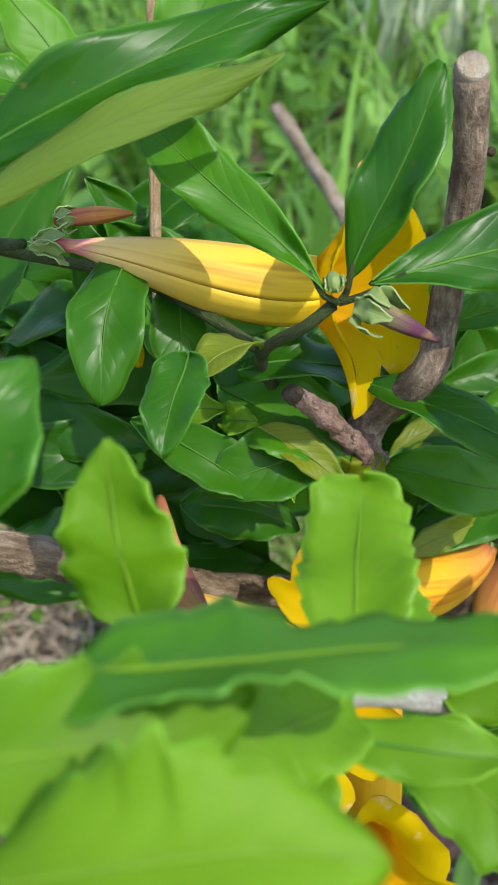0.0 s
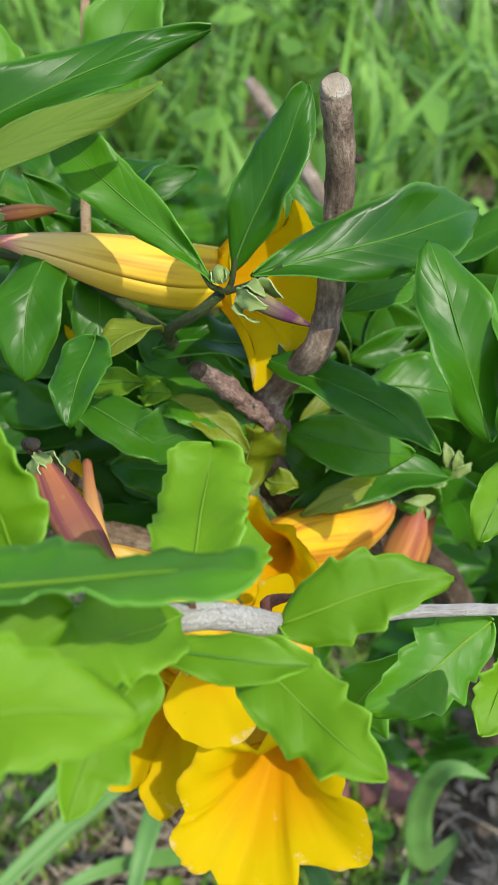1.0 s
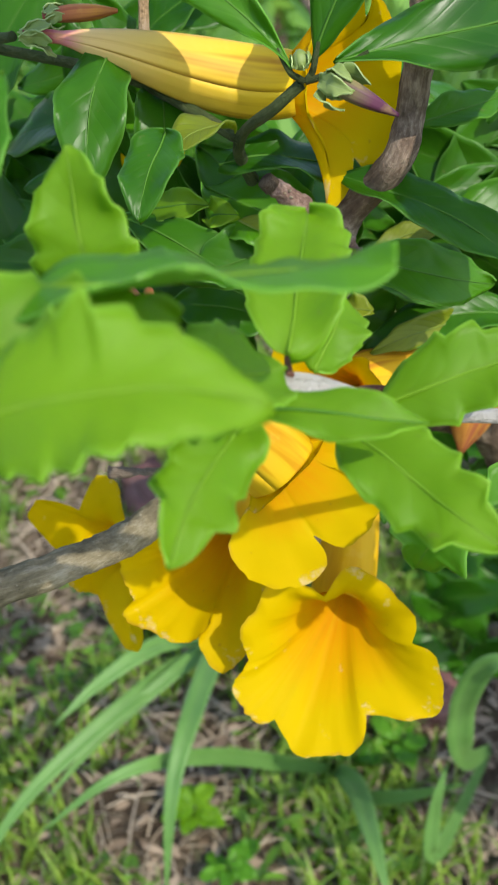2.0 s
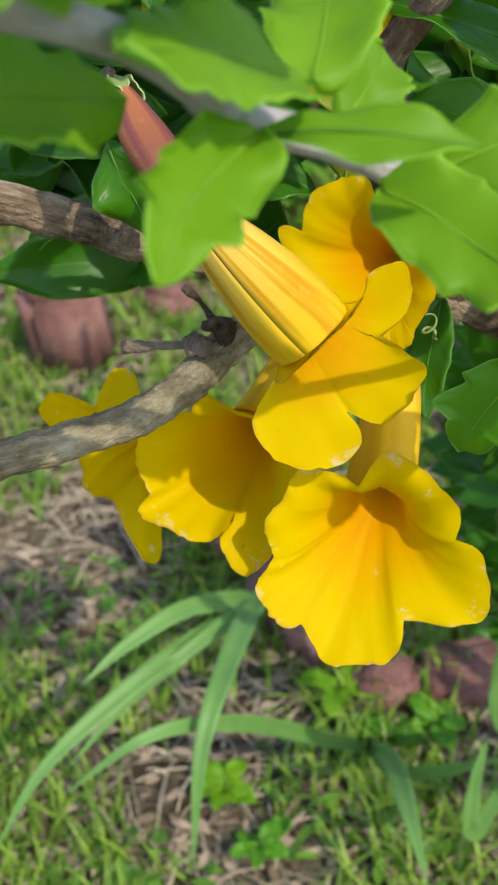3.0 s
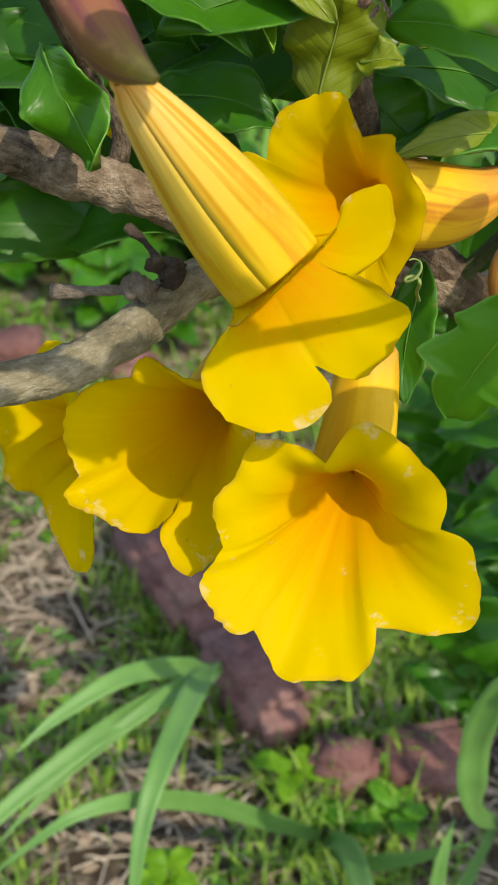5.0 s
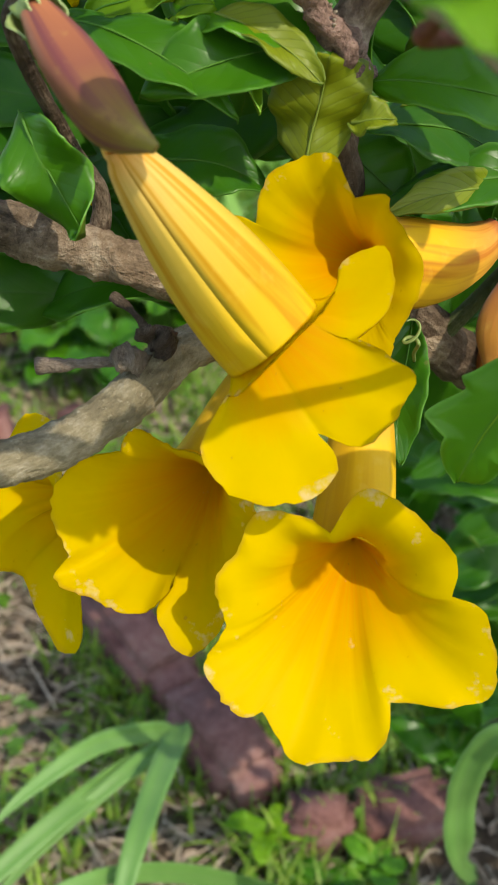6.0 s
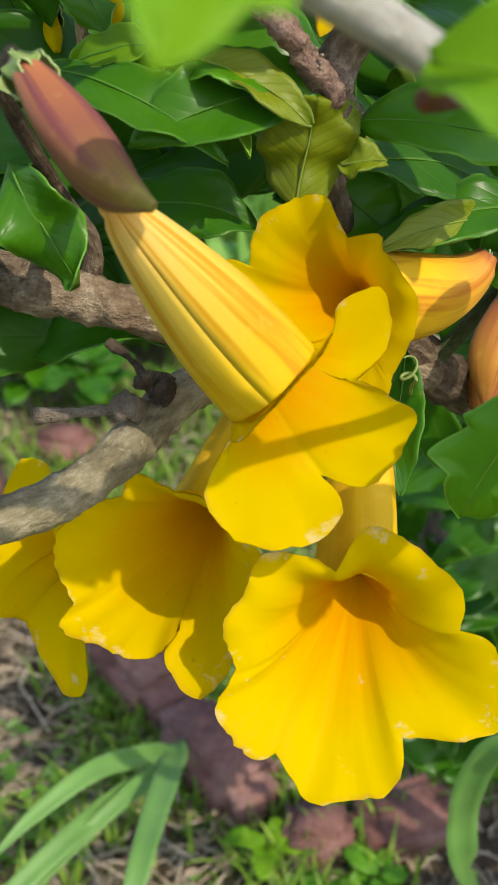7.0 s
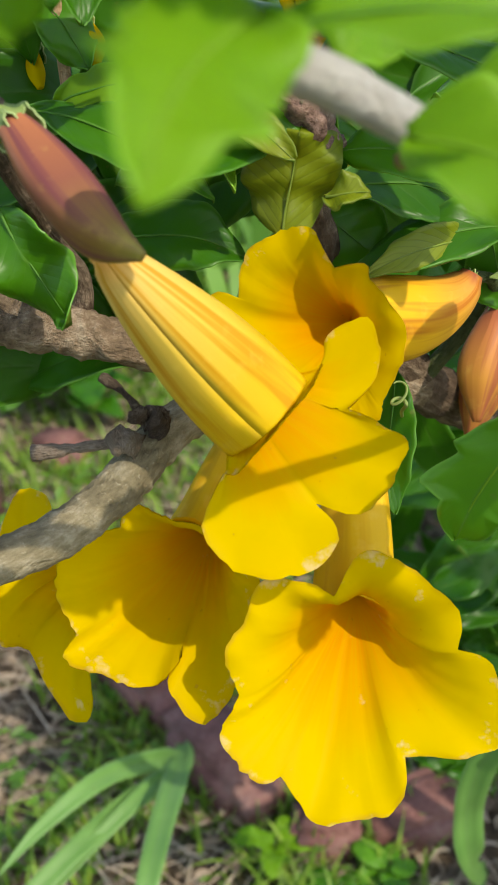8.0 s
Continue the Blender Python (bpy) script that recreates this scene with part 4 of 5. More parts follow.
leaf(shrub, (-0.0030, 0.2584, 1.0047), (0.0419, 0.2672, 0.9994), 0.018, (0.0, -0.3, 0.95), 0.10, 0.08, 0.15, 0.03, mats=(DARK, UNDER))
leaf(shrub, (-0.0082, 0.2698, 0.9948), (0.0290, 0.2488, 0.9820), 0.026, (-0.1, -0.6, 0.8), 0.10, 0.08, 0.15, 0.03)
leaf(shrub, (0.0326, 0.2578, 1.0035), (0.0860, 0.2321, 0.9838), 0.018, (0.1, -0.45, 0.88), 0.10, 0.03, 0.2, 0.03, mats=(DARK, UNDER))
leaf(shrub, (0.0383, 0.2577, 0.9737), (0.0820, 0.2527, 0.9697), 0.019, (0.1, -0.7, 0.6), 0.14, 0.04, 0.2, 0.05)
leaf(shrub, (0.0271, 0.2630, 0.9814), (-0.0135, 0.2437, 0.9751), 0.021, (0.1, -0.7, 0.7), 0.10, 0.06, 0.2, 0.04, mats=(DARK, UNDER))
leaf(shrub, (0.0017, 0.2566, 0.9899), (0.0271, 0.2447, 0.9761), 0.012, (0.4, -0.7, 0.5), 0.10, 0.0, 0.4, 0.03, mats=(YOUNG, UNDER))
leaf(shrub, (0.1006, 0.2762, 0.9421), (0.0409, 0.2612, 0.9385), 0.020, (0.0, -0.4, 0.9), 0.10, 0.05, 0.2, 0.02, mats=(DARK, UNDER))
leaf(shrub, (0.0654, 0.2731, 0.9815), (0.1097, 0.2806, 0.9744), 0.024, (0.2, -0.6, 0.8), 0.08, 0.02, 0.2, 0.02)
leaf(shrub, (0.0566, 0.2753, 1.0109), (0.0840, 0.2860, 1.0173), 0.0125, (0.1, -0.5, 0.85), 0.06, 0.02, 0.2, 0.02)
leaf(shrub, (0.0914, 0.2013, 1.0095), (0.0750, 0.2279, 1.0564), 0.021, (0.3, -0.85, 0.45), 0.05, 0.03, 0.2, 0.05, blunt=0.8, mats=(GLOSSY, UNDER))
leaf(shrub, (0.0952, 0.1977, 1.0130), (0.0981, 0.2287, 1.0486), 0.016, (0.5, -0.75, 0.45), 0.05, 0.03, 0.2, 0.05, mats=(GLOSSY, UNDER))
leaf(shrub, (0.1031, 0.2195, 0.9917), (0.0927, 0.1976, 0.9780), 0.016, (0.1, -0.8, 0.5), 0.05, 0.0, 0.2, 0.03, mats=(LIME, LIME_UNDER))
leaf(shrub, (0.0247, 0.2515, 0.9550), (0.0291, 0.2507, 0.9816), 0.0265, (-0.1, -0.95, 0.1), -0.10, -0.05, -0.45, 0.06, peak=0.62, blunt=0.35, mats=(YOUNG, UNDER))
leaf(shrub, (0.0333, 0.2385, 0.9689), (0.0419, 0.2327, 0.9716), 0.0095, (0.0, -0.7, 0.7), 0.08, 0.1, 0.3, 0.04, mats=(YOUNG, UNDER))
leaf(shrub, (0.0823, 0.2806, 0.9411), (0.0458, 0.2527, 0.9424), 0.0115, (0.0, -0.8, 0.45), 0.12, 0.03, 0.3, 0.02, mats=(YOUNG, UNDER))
leaf(shrub, (0.0384, 0.2776, 0.9588), (0.0881, 0.2861, 0.9429), 0.023, (0.1, -0.55, 0.80), 0.12, 0.03, 0.15, 0.02, mats=(DARK, UNDER))
leaf(shrub, (0.0450, 0.2842, 0.9606), (0.0697, 0.2971, 0.9646), 0.010, (0.0, -0.6, 0.8), 0.1, 0.03, 0.15, 0.02, mats=(YOUNG, UNDER))
leaf(shrub, (-0.0347, 0.2618, 0.9865), (0.0079, 0.2443, 0.9694), 0.0165, (0.05, -0.55, 0.83), 0.12, 0.04, 0.2, 0.03, mats=(DARK, UNDER))
leaf(shrub, (-0.0214, 0.2719, 0.9512), (0.0158, 0.2632, 0.9467), 0.0195, (0.0, -0.75, 0.65), 0.10, 0.03, 0.15, 0.02, mats=(DARK, UNDER))
leaf(shrub, (-0.0132, 0.3096, 0.9905), (0.0203, 0.2805, 0.9627), 0.026, (0.2, -0.70, 0.65), 0.10, 0.03, 0.15, 0.03)
leaf(shrub, (-0.0283, 0.2671, 0.9861), (-0.0065, 0.2611, 0.9912), 0.011, (0.0, -0.75, 0.6), 0.14, 0.02, 0.35, 0.05, mats=(LIME, YOUNG))
leaf(shrub, (-0.0080, 0.2610, 0.9869), (0.0023, 0.2551, 0.9915), 0.010, (0.0, -0.7, 0.7), 0.15, 0.02, 0.35, 0.05, mats=(LIME, UNDER))
leaf(shrub, (-0.0011, 0.2653, 0.9848), (0.0118, 0.2483, 0.9666), 0.0075, (0.6, -0.6, 0.5), 0.14, -0.1, 0.5, 0.02, mats=(LIME, UNDER))
leaf(shrub, (-0.0416, 0.2445, 0.9704), (-0.0277, 0.2343, 0.9439), 0.0185, (-0.15, -0.80, 0.55), 0.06, 0.03, 0.2, 0.20, twist=0.5, blunt=0.75, mats=(GLOSSY, UNDER))
leaf(shrub, (0.0331, 0.2833, 0.9544), (0.0542, 0.2762, 0.9377), 0.022, (0.0, -0.85, 0.5), 0.05, 0.03, 0.2, 0.02)
leaf(shrub, (0.0557, 0.3135, 0.9521), (0.0632, 0.3078, 0.9229), 0.014, (0.2, -0.85, 0.4), 0.05, 0.03, 0.2, 0.02)
leaf(shrub, (0.0861, 0.2851, 0.9452), (0.0949, 0.2903, 0.9148), 0.02, (-0.2, -0.75, 0.5), 0.05, 0.03, 0.2, 0.02)
leaf(shrub, (-0.0437, 0.3131, 0.9845), (-0.0547, 0.3164, 1.0095), 0.018, (0.2, -0.7, 0.6), 0.06, 0.02, 0.2, 0.03)
leaf(shrub, (-0.0337, 0.3022, 1.0089), (-0.0203, 0.2855, 0.9916), 0.015, (0.2, -0.7, 0.6), 0.06, 0.02, 0.2, 0.03)
leaf(shrub, (0.0574, 0.2744, 0.9050), (0.0531, 0.2453, 0.8747), 0.016, (-0.3, -0.8, 0.4), 0.05, 0.02, 0.2, 0.02, mats=(DARK, UNDER))

# small pale bracts at the flower stalks
for b0, t0 in (((0.1019, 0.2818, 0.9378), (0.1084, 0.2814, 0.9441)), ((0.0998, 0.2812, 0.9370), (0.0941, 0.2776, 0.9371)), ((0.1009, 0.2836, 0.9404), (0.0991, 0.2857, 0.9504)), ((0.0961, 0.2800, 0.9300), (0.0849, 0.2748, 0.9315)), ((0.1029, 0.2827, 0.9390), (0.1043, 0.2840, 0.9478))):
    leaf(shrub, b0, t0, 0.0042, (0.2, -0.8, 0.4), 0.1, 0.1, 0.3, 0.03, mats=(SEPAL, SEPAL), rib=False, label="small pale green bract")


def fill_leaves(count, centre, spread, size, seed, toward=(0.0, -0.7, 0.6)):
    """Leaves of the shrub's shaded inside, darkened in colour, and of unseen shade-casting clusters."""
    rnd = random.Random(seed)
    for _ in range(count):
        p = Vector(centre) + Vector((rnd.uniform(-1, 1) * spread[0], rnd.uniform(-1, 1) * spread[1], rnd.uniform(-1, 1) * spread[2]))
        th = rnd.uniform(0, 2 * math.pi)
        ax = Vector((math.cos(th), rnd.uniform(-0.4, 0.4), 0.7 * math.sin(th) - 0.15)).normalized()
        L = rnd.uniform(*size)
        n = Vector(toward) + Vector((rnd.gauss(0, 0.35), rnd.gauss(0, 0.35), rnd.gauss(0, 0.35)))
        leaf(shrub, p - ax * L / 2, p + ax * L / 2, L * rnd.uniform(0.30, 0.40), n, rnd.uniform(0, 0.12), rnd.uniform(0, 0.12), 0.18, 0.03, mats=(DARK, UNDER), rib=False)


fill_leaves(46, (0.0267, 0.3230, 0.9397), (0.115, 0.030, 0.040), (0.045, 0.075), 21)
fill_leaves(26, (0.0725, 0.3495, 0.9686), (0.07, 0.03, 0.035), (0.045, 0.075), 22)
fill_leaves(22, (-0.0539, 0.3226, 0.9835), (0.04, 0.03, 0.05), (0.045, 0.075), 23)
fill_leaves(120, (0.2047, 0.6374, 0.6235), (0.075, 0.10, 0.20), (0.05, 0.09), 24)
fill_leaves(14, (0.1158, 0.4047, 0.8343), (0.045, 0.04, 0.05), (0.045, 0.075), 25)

# Two unseen clusters, added right of the view to shade the ground and foliage.
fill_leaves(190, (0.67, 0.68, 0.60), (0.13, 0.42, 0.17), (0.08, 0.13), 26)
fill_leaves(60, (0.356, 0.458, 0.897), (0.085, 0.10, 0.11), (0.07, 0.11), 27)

# ---------------------------------------------------------------- flowers
# the lowest open flower
trumpet((0.0425, 0.2500, 0.8919), (0.0318, 0.1952, 0.8625), 0.015, [
    [(13.0, -19.5, 4.0), (26.0, -19.5, 6.0), (36.0, -17.0, 6.0), (37.0, -7.0, 7.0), (33.5, 4.0, 6.0)],
    [(26.5, 6.5, 4.0), (27.0, 16.0, 6.0), (19.0, 24.5, 5.0), (11.0, 30.0, 3.0), (4.0, 31.0, 3.0)],
    [(-2.5, 20.5, 2.0), (-9.0, 24.5, 3.0), (-20.0, 25.0, 3.0), (-24.5, 16.5, 5.0), (-29.5, 8.0, 6.0)],
    [(-26.5, -2.0, 4.0), (-31.5, -11.5, 6.0), (-28.0, -18.0, 7.0), (-22.0, -23.5, 7.0)],
    [(-17.5, -22.5, 5.0), (-13.0, -29.0, 7.0), (-9.5, -33.5, 8.0), (2.0, -32.5, 9.0), (9.0, -31.5, 9.0), (12.5, -25.5, 8.0)],
], "bright yellow trumpet flower fully open, facing outward", (-0.05, -0.91, 0.42), (5, 14, -26), start=(0.0, -0.1, -1.0), bulge=1.05, slim=0.5, tube_mat=TUBE_GOLD)
# the flower with the long striped tube
striped = trumpet((-0.0155, 0.1974, 0.9747), (0.0216, 0.2113, 0.9207), 0.015, [
    [(4.0, -14.0, 2.0), (14.0, -17.0, 5.0), (20.0, -12.0, 6.0), (25.5, -2.0, 7.0), (19.5, 3.0, 6.0)],
    [(12.5, 7.0, 4.0), (19.5, 14.0, 3.0), (20.0, 23.0, 6.0), (16.5, 27.0, 7.0), (8.5, 23.5, 5.0), (8.0, 18.5, 3.0)],
    [(5.0, 12.5, 8.5), (2.5, 9.5, 12.5), (-1.5, 5.5, 14.0)],
    [(-5.5, 1.0, 14.0), (-9.5, -3.0, 12.5), (-13.0, -6.5, 9.5)],
    [(-16.0, -6.5, 3.0), (-20.5, -14.5, 4.0), (-21.0, -21.0, 5.0), (-13.0, -29.0, 6.0), (-0.5, -30.0, 7.0), (8.0, -24.5, 6.0), (8.5, -19.0, 5.0)],
], "yellow trumpet flower with a long striped tube, petals curling", (-0.05, -0.86, 0.50), (-14, 15, 5), start=(0.5, 0.3, -0.8), bulge=1.2, slim=0.24, sepals=False, ragged=1.2, join=0.42)
sweep("tube_neck", [(-0.0150, 0.1985, 0.9738), (-0.0172, 0.2060, 0.9752), (-0.0215, 0.2260, 0.9735), (-0.0256, 0.2480, 0.9695)], [0.0034, 0.0031, 0.0022, 0.0015], TUBE_ROSE, striped, "thin rose-orange neck of the tube", 14, 8, 0.0)
# the upper flower behind it
trumpet((0.0783, 0.2719, 0.9340), (0.0292, 0.2366, 0.9381), 0.012, [
    [(18.0, -17.5, 3.0), (22.0, -8.5, 4.0), (23.0, -0.5, 4.0), (18.5, 6.5, 4.0), (14.0, 12.0, 5.0), (13.0, 15.5, 5.0)],
    [(5.5, 14.0, 3.0), (2.5, 19.0, 4.0), (-1.5, 24.0, 4.0), (-13.0, 19.5, 4.0), (-16.5, 14.5, 4.0)],
    [(-17.5, 6.5, 2.0), (-21.5, 8.0, 4.0), (-24.5, 5.5, 4.0), (-16.0, -5.5, 4.0)],
    [(-4.0, -13.0, 3.0), (-0.5, -19.0, 4.0), (5.5, -22.5, 4.0)],
    [(9.0, -21.0, 3.0), (13.0, -24.5, 4.0), (17.5, -21.5, 4.0)],
], "yellow trumpet flower with an amber tube, seen from the front", (-0.22, -0.93, 0.28), (8, -2, -20), start=(-0.5, -0.3, -0.7), tube_mat=TUBE_AMBER, bulge=1.60, slim=0.34, pull=0.33)
# the worn flower under the bare branch
trumpet((0.0154, 0.2616, 0.9002), (-0.0121, 0.2258, 0.8707), 0.015, [
    [(24.5, -2.0, 8.0), (26.0, 5.5, 10.0), (23.5, 10.5, 9.0), (16.5, 15.0, 6.0)],
    [(9.0, 18.0, 5.0), (2.0, 19.0, 5.0), (-4.5, 22.5, 6.0), (-8.5, 22.0, 7.0)],
    [(-10.0, 17.0, 7.0), (-18.5, 14.5, 9.0), (-25.5, 7.5, 10.0), (-26.0, -0.5, 11.0), (-23.0, -6.5, 11.0)],
    [(-21.0, -10.5, 10.0), (-24.5, -17.0, 12.0), (-15.5, -19.5, 13.0), (-3.0, -23.0, 13.0), (3.0, -19.5, 12.0)],
    [(6.0, -16.0, 8.0), (2.5, -24.0, 9.0), (9.5, -32.5, 11.0), (17.0, -29.0, 11.0), (20.5, -22.0, 10.0), (23.0, -11.0, 9.0)],
], "yellow trumpet flower with pale worn spots, half shaded", (-0.16, -0.90, 0.40), (9, 10, -26), start=(-0.5, 0.1, -0.9), bulge=1.0, ragged=1.5, tube_mat=TUBE_GOLD)
# the flower half hidden behind the bare branch
trumpet((-0.0260, 0.2884, 0.8329), (-0.0544, 0.2598, 0.8484), 0.0100, [
    [(-3.0, 4.0, 14.5), (1.0, -3.5, 18.5), (4.0, -8.5, 16.5), (5.5, -10.0, 14.0)],
    [(7.0, -12.5, 12.0), (18.5, -31.0, 17.0), (20.5, -34.0, 15.5), (28.5, -26.5, 13.5)],
    [(20.5, 7.0, -0.5), (7.5, 27.5, -9.5), (-3.5, 27.5, -11.0), (-5.5, 26.5, -7.0)],
    [(-6.0, 18.0, 0.0), (-13.5, 26.5, 8.0), (-16.0, 26.5, 12.0), (-14.0, 22.5, 16.5)],
], "yellow trumpet flower with drooping petals, seen side-on", (-0.60, -0.75, -0.15), (12, 0, -18))
# the flower lying along the top of the shrub
trumpet((-0.0551, 0.2559, 1.0446), (0.0335, 0.2648, 1.0290), 0.0120, [
    [(16.0, -4.0, 3.0), (17.0, 6.5, 4.0), (12.5, 17.0, 4.0), (9.0, 21.5, 4.0)],
    [(6.5, 15.5, 2.0), (4.0, 26.5, 4.0), (-3.5, 34.0, 4.0), (-7.0, 27.5, 4.0)],
    [(-9.5, 13.5, 1.0), (-12.5, 8.0, 1.0), (-13.5, -1.0, 1.0)],
    [(-14.0, -6.5, 2.0), (-8.5, -21.5, 4.0), (-10.0, -35.5, 4.0), (-2.5, -30.5, 4.0)],
    [(0.0, -22.0, 3.0), (3.5, -25.5, 5.0), (12.0, -22.0, 5.0), (17.5, -11.5, 4.0)],
], "amber-striped trumpet flower lying sideways among dark leaves", (0.44, -0.88, 0.19), (-22, 0, -12), start=(0.98, 0.0, 0.0), tube_mat=TUBE, bulge=1.46, slim=0.15, neck=0.15, pull=0.30)

# buds
bud([(-0.0325, 0.2118, 0.9983), (-0.0292, 0.2067, 0.9957), (-0.0223, 0.1964, 0.9884), (-0.0151, 0.1886, 0.9815), (-0.0071, 0.1838, 0.9779)], [0.0015, 0.0034, 0.0057, 0.0050, 0.0010], BUD, "mauve-brown closed flower bud beside the striped tube", 0.0085, ribs=3)
bud([(0.1021, 0.3070, 0.9076), (0.0994, 0.3057, 0.8969), (0.0939, 0.3053, 0.8789), (0.0886, 0.3001, 0.8629)], [0.0018, 0.0035, 0.0075, 0.0010], BUD_ROSE, "rose-orange closed flower bud hanging from its stem", 0.007)
bud([(0.0934, 0.2920, 0.9177), (0.0906, 0.2871, 0.9091), (0.0853, 0.2807, 0.8978), (0.0830, 0.2737, 0.8857)], [0.0018, 0.0060, 0.0072, 0.0012], BUD_ROSE, "rose-orange closed flower bud hanging from its stem", 0.007)
bud([(0.0253, 0.2243, 1.0430), (0.0298, 0.2205, 1.0426), (0.0366, 0.2185, 1.0398), (0.0440, 0.2184, 1.0361)], [0.0016, 0.0026, 0.0021, 0.0005], BUD_SMALL, "small purple-tipped green flower bud", 0.010)
bud([(0.0199, 0.2268, 1.0448), (0.0198, 0.2268, 1.0465), (0.0195, 0.2278, 1.0480), (0.0192, 0.2285, 1.0490)], [0.0010, 0.0020, 0.0018, 0.0006], SEPAL, "tiny green flower bud in a leaf axil", 0.004)
bud([(-0.0524, 0.2714, 1.0446), (-0.0459, 0.2739, 1.0448), (-0.0387, 0.2772, 1.0443), (-0.0318, 0.2773, 1.0446)], [0.0012, 0.0024, 0.0022, 0.0006], BUD_ROSE, "small dull red flower bud beside the calyx", 0.006)
bud([(-0.0383, 0.2729, 0.9557), (-0.0349, 0.2705, 0.9519), (-0.0321, 0.2675, 0.9469), (-0.0287, 0.2626, 0.9426)], [0.0010, 0.0026, 0.0034, 0.0010], PETAL, "half-hidden yellow flower bud behind leaves", 0.006)

bud([(-0.0240, 0.3005, 1.0041), (-0.0221, 0.2977, 1.0000), (-0.0197, 0.2943, 0.9952), (-0.0190, 0.2915, 0.9911)], [0.0010, 0.0026, 0.0034, 0.0010], PETAL, "half-hidden yellow flower bud behind leaves", 0.006)
bud([(-0.0376, 0.3066, 0.9954), (-0.0368, 0.3043, 0.9921), (-0.0360, 0.3014, 0.9879), (-0.0352, 0.2991, 0.9846)], [0.0010, 0.0020, 0.0024, 0.0010], PETAL, "half-hidden yellow flower bud behind leaves", 0.006)
coil = [Vector((0.0532, 0.2408, 0.9086)), Vector((0.0512, 0.2320, 0.9150))]
for k in range(15):
    a = 0.62 * k
    coil.append(Vector((0.0490 + 0.0018 * math.cos(a), 0.2255 + 0.0012 * math.sin(a), 0.9195 + 0.00045 * k + 0.0012 * math.sin(a + 0.6))))
sweep("tendril", coil, [0.0005, 0.0005, 0.0004, 0.0004, 0.0003, 0.0002], SEPAL, shrub, "thin curled green tendril", 7, 5, 0.0)

# ---------------------------------------------------------------- the toothed-leaf shrub in front
LEAFY = (LIME, LIME_UNDER)
hedge = thing("toothed_leaf_shrub", (-0.0264, 0.0808, 1.0563), "lime-green shrub twig with toothed leaves", "shrub")
sweep("twig", [(-0.0485, 0.0719, 1.0612), (-0.0102, 0.0944, 1.0460), (0.0044, 0.1152, 1.0276), (0.0212, 0.1285, 1.0168), (0.0350, 0.1349, 1.0075), (0.0458, 0.1447, 0.9987), (0.0631, 0.1584, 0.9885), (0.0987, 0.1808, 0.9679), (0.1480, 0.2004, 0.9466)], [0.0026, 0.0027, 0.0029, 0.0030, 0.0027, 0.0022, 0.0018, 0.0017, 0.0016], TWIG_GREY, hedge, "smooth pale grey woody twig", 12, 8, 0.12)
leaf(hedge, (0.0155, 0.1210, 1.0300), (0.0195, 0.1560, 1.0410), 0.0205, (-0.1, -0.88, 0.45), 0.04, 0.02, 0.12, 0.02, peak=0.55, blunt=0.5, teeth=8, tooth=0.7, mats=LEAFY)
leaf(hedge, (0.0212, 0.1309, 1.0194), (0.0277, 0.1485, 1.0271), 0.0125, (0.3, -0.85, 0.35), 0.05, 0.05, 0.3, 0.02, blunt=0.6, teeth=6, mats=LEAFY)
leaf(hedge, (0.0262, 0.1210, 1.0128), (0.0538, 0.0950, 1.0070), 0.0170, (0.05, -0.72, 0.70), 0.05, 0.03, 0.12, 0.02, peak=0.40, blunt=1.0, teeth=5, tooth=1.5, mats=LEAFY)
leaf(hedge, (0.0345, 0.1331, 1.0103), (0.0715, 0.1360, 1.0200), 0.0165, (0.0, -0.60, 0.80), 0.05, 0.03, 0.15, 0.02, peak=0.40, blunt=1.05, teeth=5, tooth=1.4, mats=LEAFY)
leaf(hedge, (0.0089, 0.1083, 1.0268), (0.0396, 0.1047, 1.0285), 0.0098, (0.0, -0.45, 0.9), 0.06, 0.05, 0.15, 0.03, mats=LEAFY)
leaf(hedge, (0.0152, 0.1118, 1.0339), (-0.0055, 0.0864, 1.0467), 0.0165, (-0.1, -0.65, 0.75), 0.05, 0.03, 0.15, 0.02, blunt=0.7, teeth=8, mats=LEAFY)
leaf(hedge, (0.0084, 0.1024, 1.0303), (-0.0018, 0.0747, 1.0229), 0.0140, (0.1, -0.88, 0.4), 0.04, 0.03, 0.15, 0.02, peak=0.42, blunt=0.95, teeth=4, tooth=1.5, mats=LEAFY)
leaf(hedge, (-0.0260, 0.0850, 1.0630), (0.0298, 0.0862, 1.0671), 0.0240, (-0.06, 0.34, 0.94), 0.0, 0.0, 0.10, 0.01, mats=(MIDGREEN, LIME_UNDER), teeth=9)
leaf(hedge, (-0.0290, 0.0640, 1.0560), (0.0128, 0.0607, 1.0642), 0.0200, (0.0, -0.45, 0.89), 0.10, 0.08, 0.20, 0.03, mats=LEAFY, teeth=9)
leaf(hedge, (-0.0171, 0.1205, 1.0400), (-0.0222, 0.1312, 1.0650), 0.0190, (-0.2, -0.88, 0.35), 0.04, 0.02, 0.15, 0.02, peak=0.34, blunt=1.05, teeth=5, mats=LEAFY)
leaf(hedge, (0.0950, 0.1807, 0.9626), (0.0588, 0.1598, 0.9504), 0.0195, (0.0, -0.75, 0.6), 0.05, 0.05, 0.2, 0.03, peak=0.45, teeth=6, tooth=1.5, blunt=0.95, mats=(MIDGREEN, LIME_UNDER))
leaf(hedge, (0.0768, 0.1958, 0.9376), (0.0565, 0.1965, 0.8985), 0.0200, (0.0, -0.80, 0.55), 0.05, 0.06, 0.2, 0.03, teeth=4, tooth=2.4, blunt=1.0, mats=(MIDGREEN, LIME_UNDER))
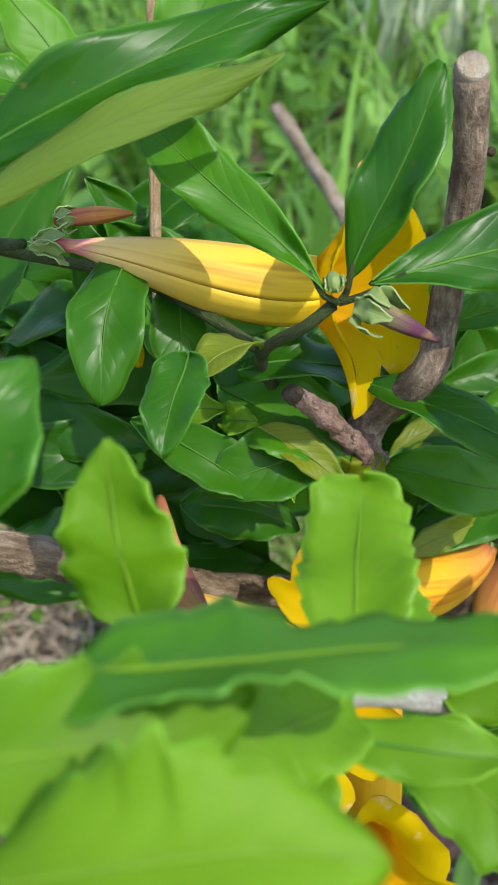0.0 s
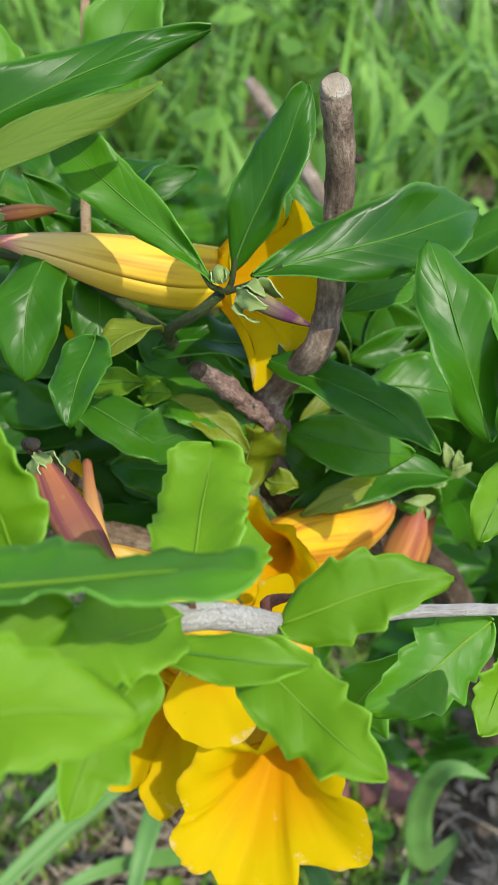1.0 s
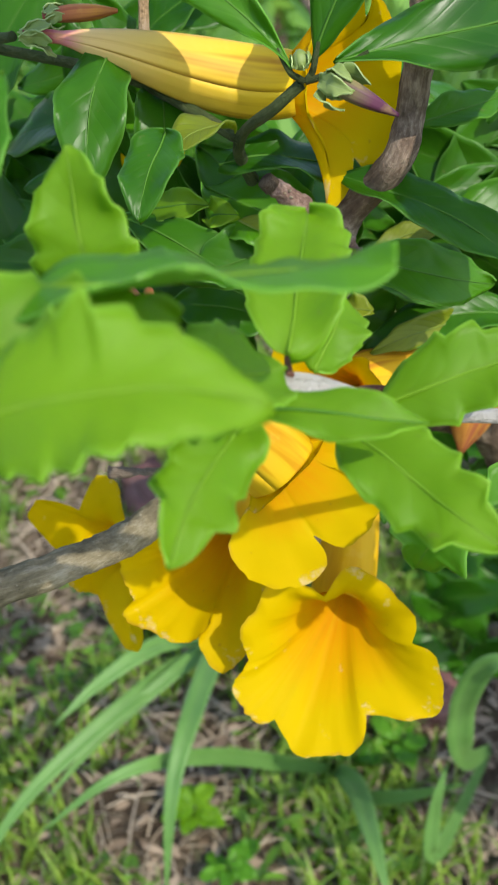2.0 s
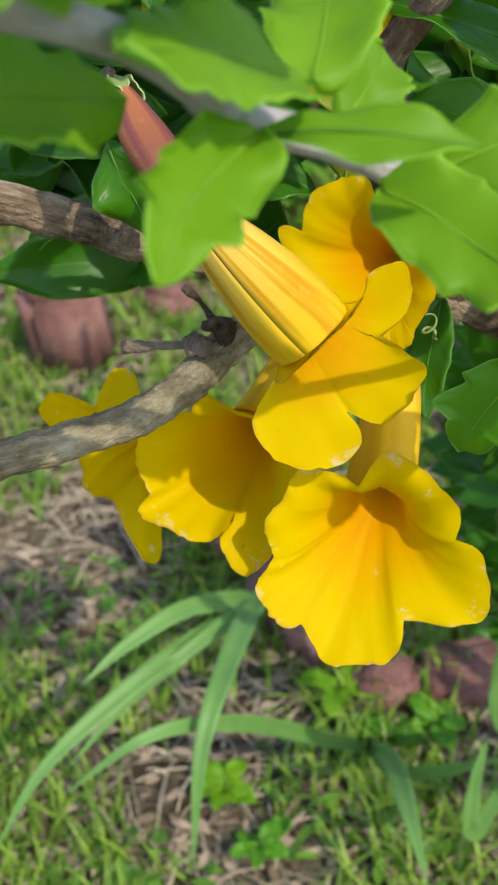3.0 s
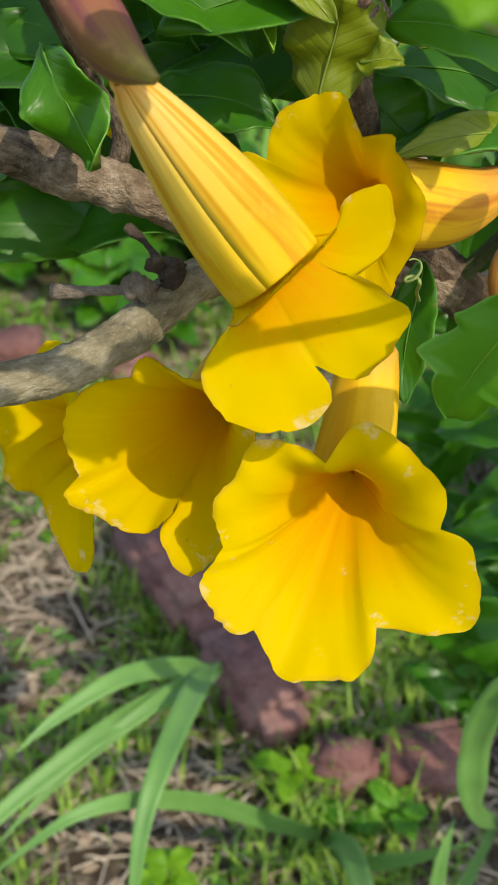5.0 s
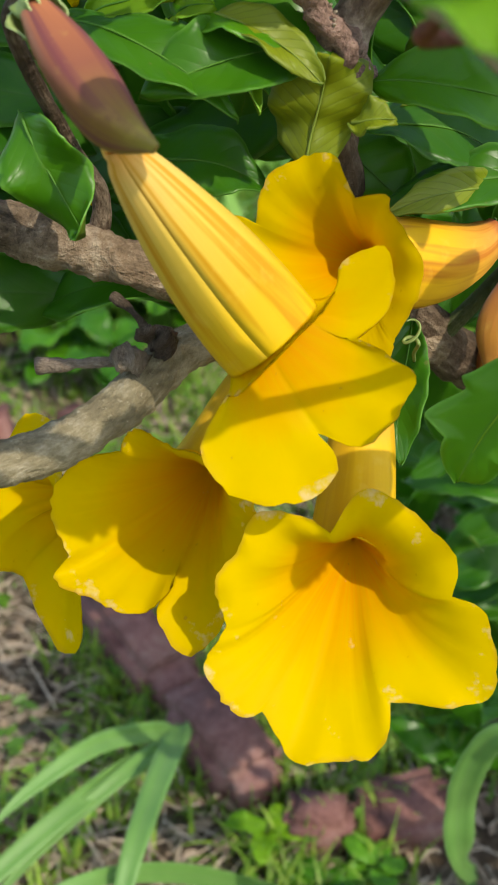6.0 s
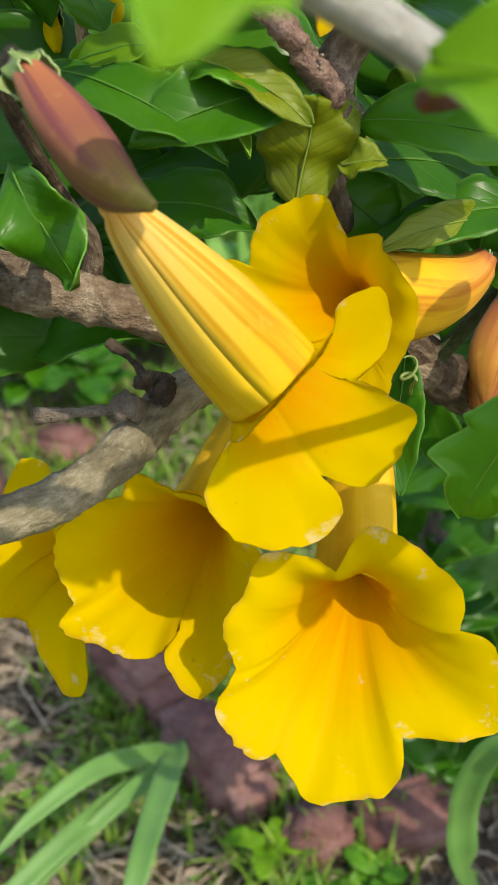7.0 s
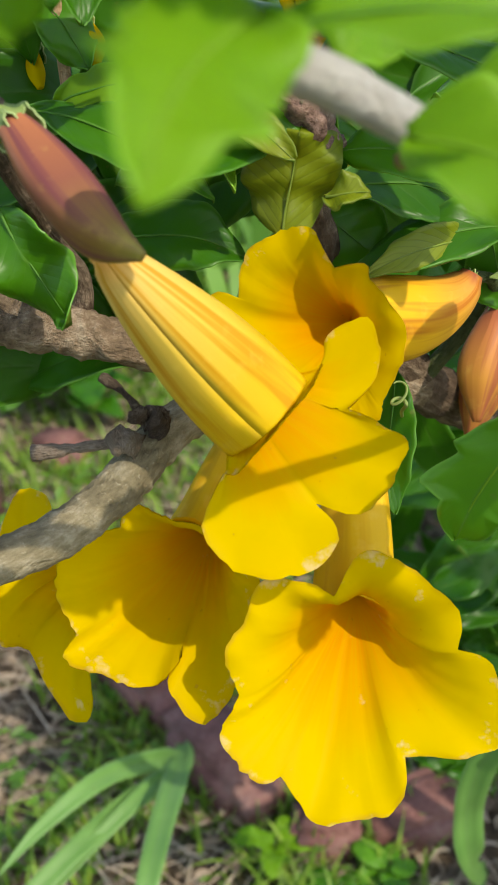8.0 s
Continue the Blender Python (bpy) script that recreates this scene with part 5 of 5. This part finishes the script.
leaf(hedge, (0.0938, 0.1519, 0.9825), (0.0820, 0.1334, 0.9735), 0.013, (0.2, -0.8, 0.5), 0.05, 0.05, 0.2, 0.03, teeth=7, mats=LEAFY)
leaf(hedge, (-0.0559, 0.1164, 1.0539), (-0.0306, 0.1365, 1.0755), 0.022, (0.2, -0.8, 0.5), 0.05, 0.05, 0.2, 0.03)
leaf(hedge, (-0.0388, 0.0884, 1.0382), (-0.0089, 0.1038, 1.0345), 0.020, (0.0, -0.6, 0.75), 0.05, 0.05, 0.2, 0.03, teeth=7, mats=LEAFY)
leaf(hedge, (-0.0387, 0.0736, 1.0613), (0.0012, 0.0867, 1.0596), 0.019, (0.0, -0.6, 0.75), 0.05, 0.05, 0.2, 0.03, teeth=7, mats=LEAFY)
sweep("node", [(0.0316, 0.1330, 1.0085), (0.0318, 0.1400, 1.0055), (0.0322, 0.1470, 1.0030), (0.0380, 0.1500, 1.0020)], [0.0008, 0.0010, 0.0016, 0.0008], STEM_RED, hedge, "reddish leaf node on the twig", 9, 6, 0.15)
sweep("leaf_stalk", [(0.0166, 0.1239, 1.0233), (0.0161, 0.1258, 1.0243), (0.0160, 0.1278, 1.0255)], [0.0008, 0.0007, 0.0006], STEM_RED, hedge, "reddish leaf stalk", 8, 5, 0.05)
sweep("node", [(0.0026, 0.1133, 1.0292), (0.0044, 0.1152, 1.0276), (0.0064, 0.1171, 1.0260)], [0.0019, 0.0029, 0.0019], TWIG_GREY, hedge, "swollen pale node on the twig", 12, 6, 0.3)

# ---------------------------------------------------------------- a dead branch leaning in the meadow
dead = thing("dead_branch", (0.72, 0.33, 0.0), "grey weathered dead branch leaning among tall grass", "branch")
sweep("limb", [(0.72, 0.33, -0.03), (0.45, 0.58, 0.30), (0.1807, 0.8345, 0.6665), (0.1054, 0.9294, 0.7679), (0.0250, 1.0215, 0.8680)], [0.013, 0.012, 0.010, 0.008, 0.006], DRY, dead, "", 14, 14, 0.45)
sweep("side_twig", [(0.1807, 0.8345, 0.6665), (0.2118, 0.8525, 0.6745), (0.2483, 0.8732, 0.6690)], [0.006, 0.004, 0.002], DRY, dead, "", 9, 6, 0.2)
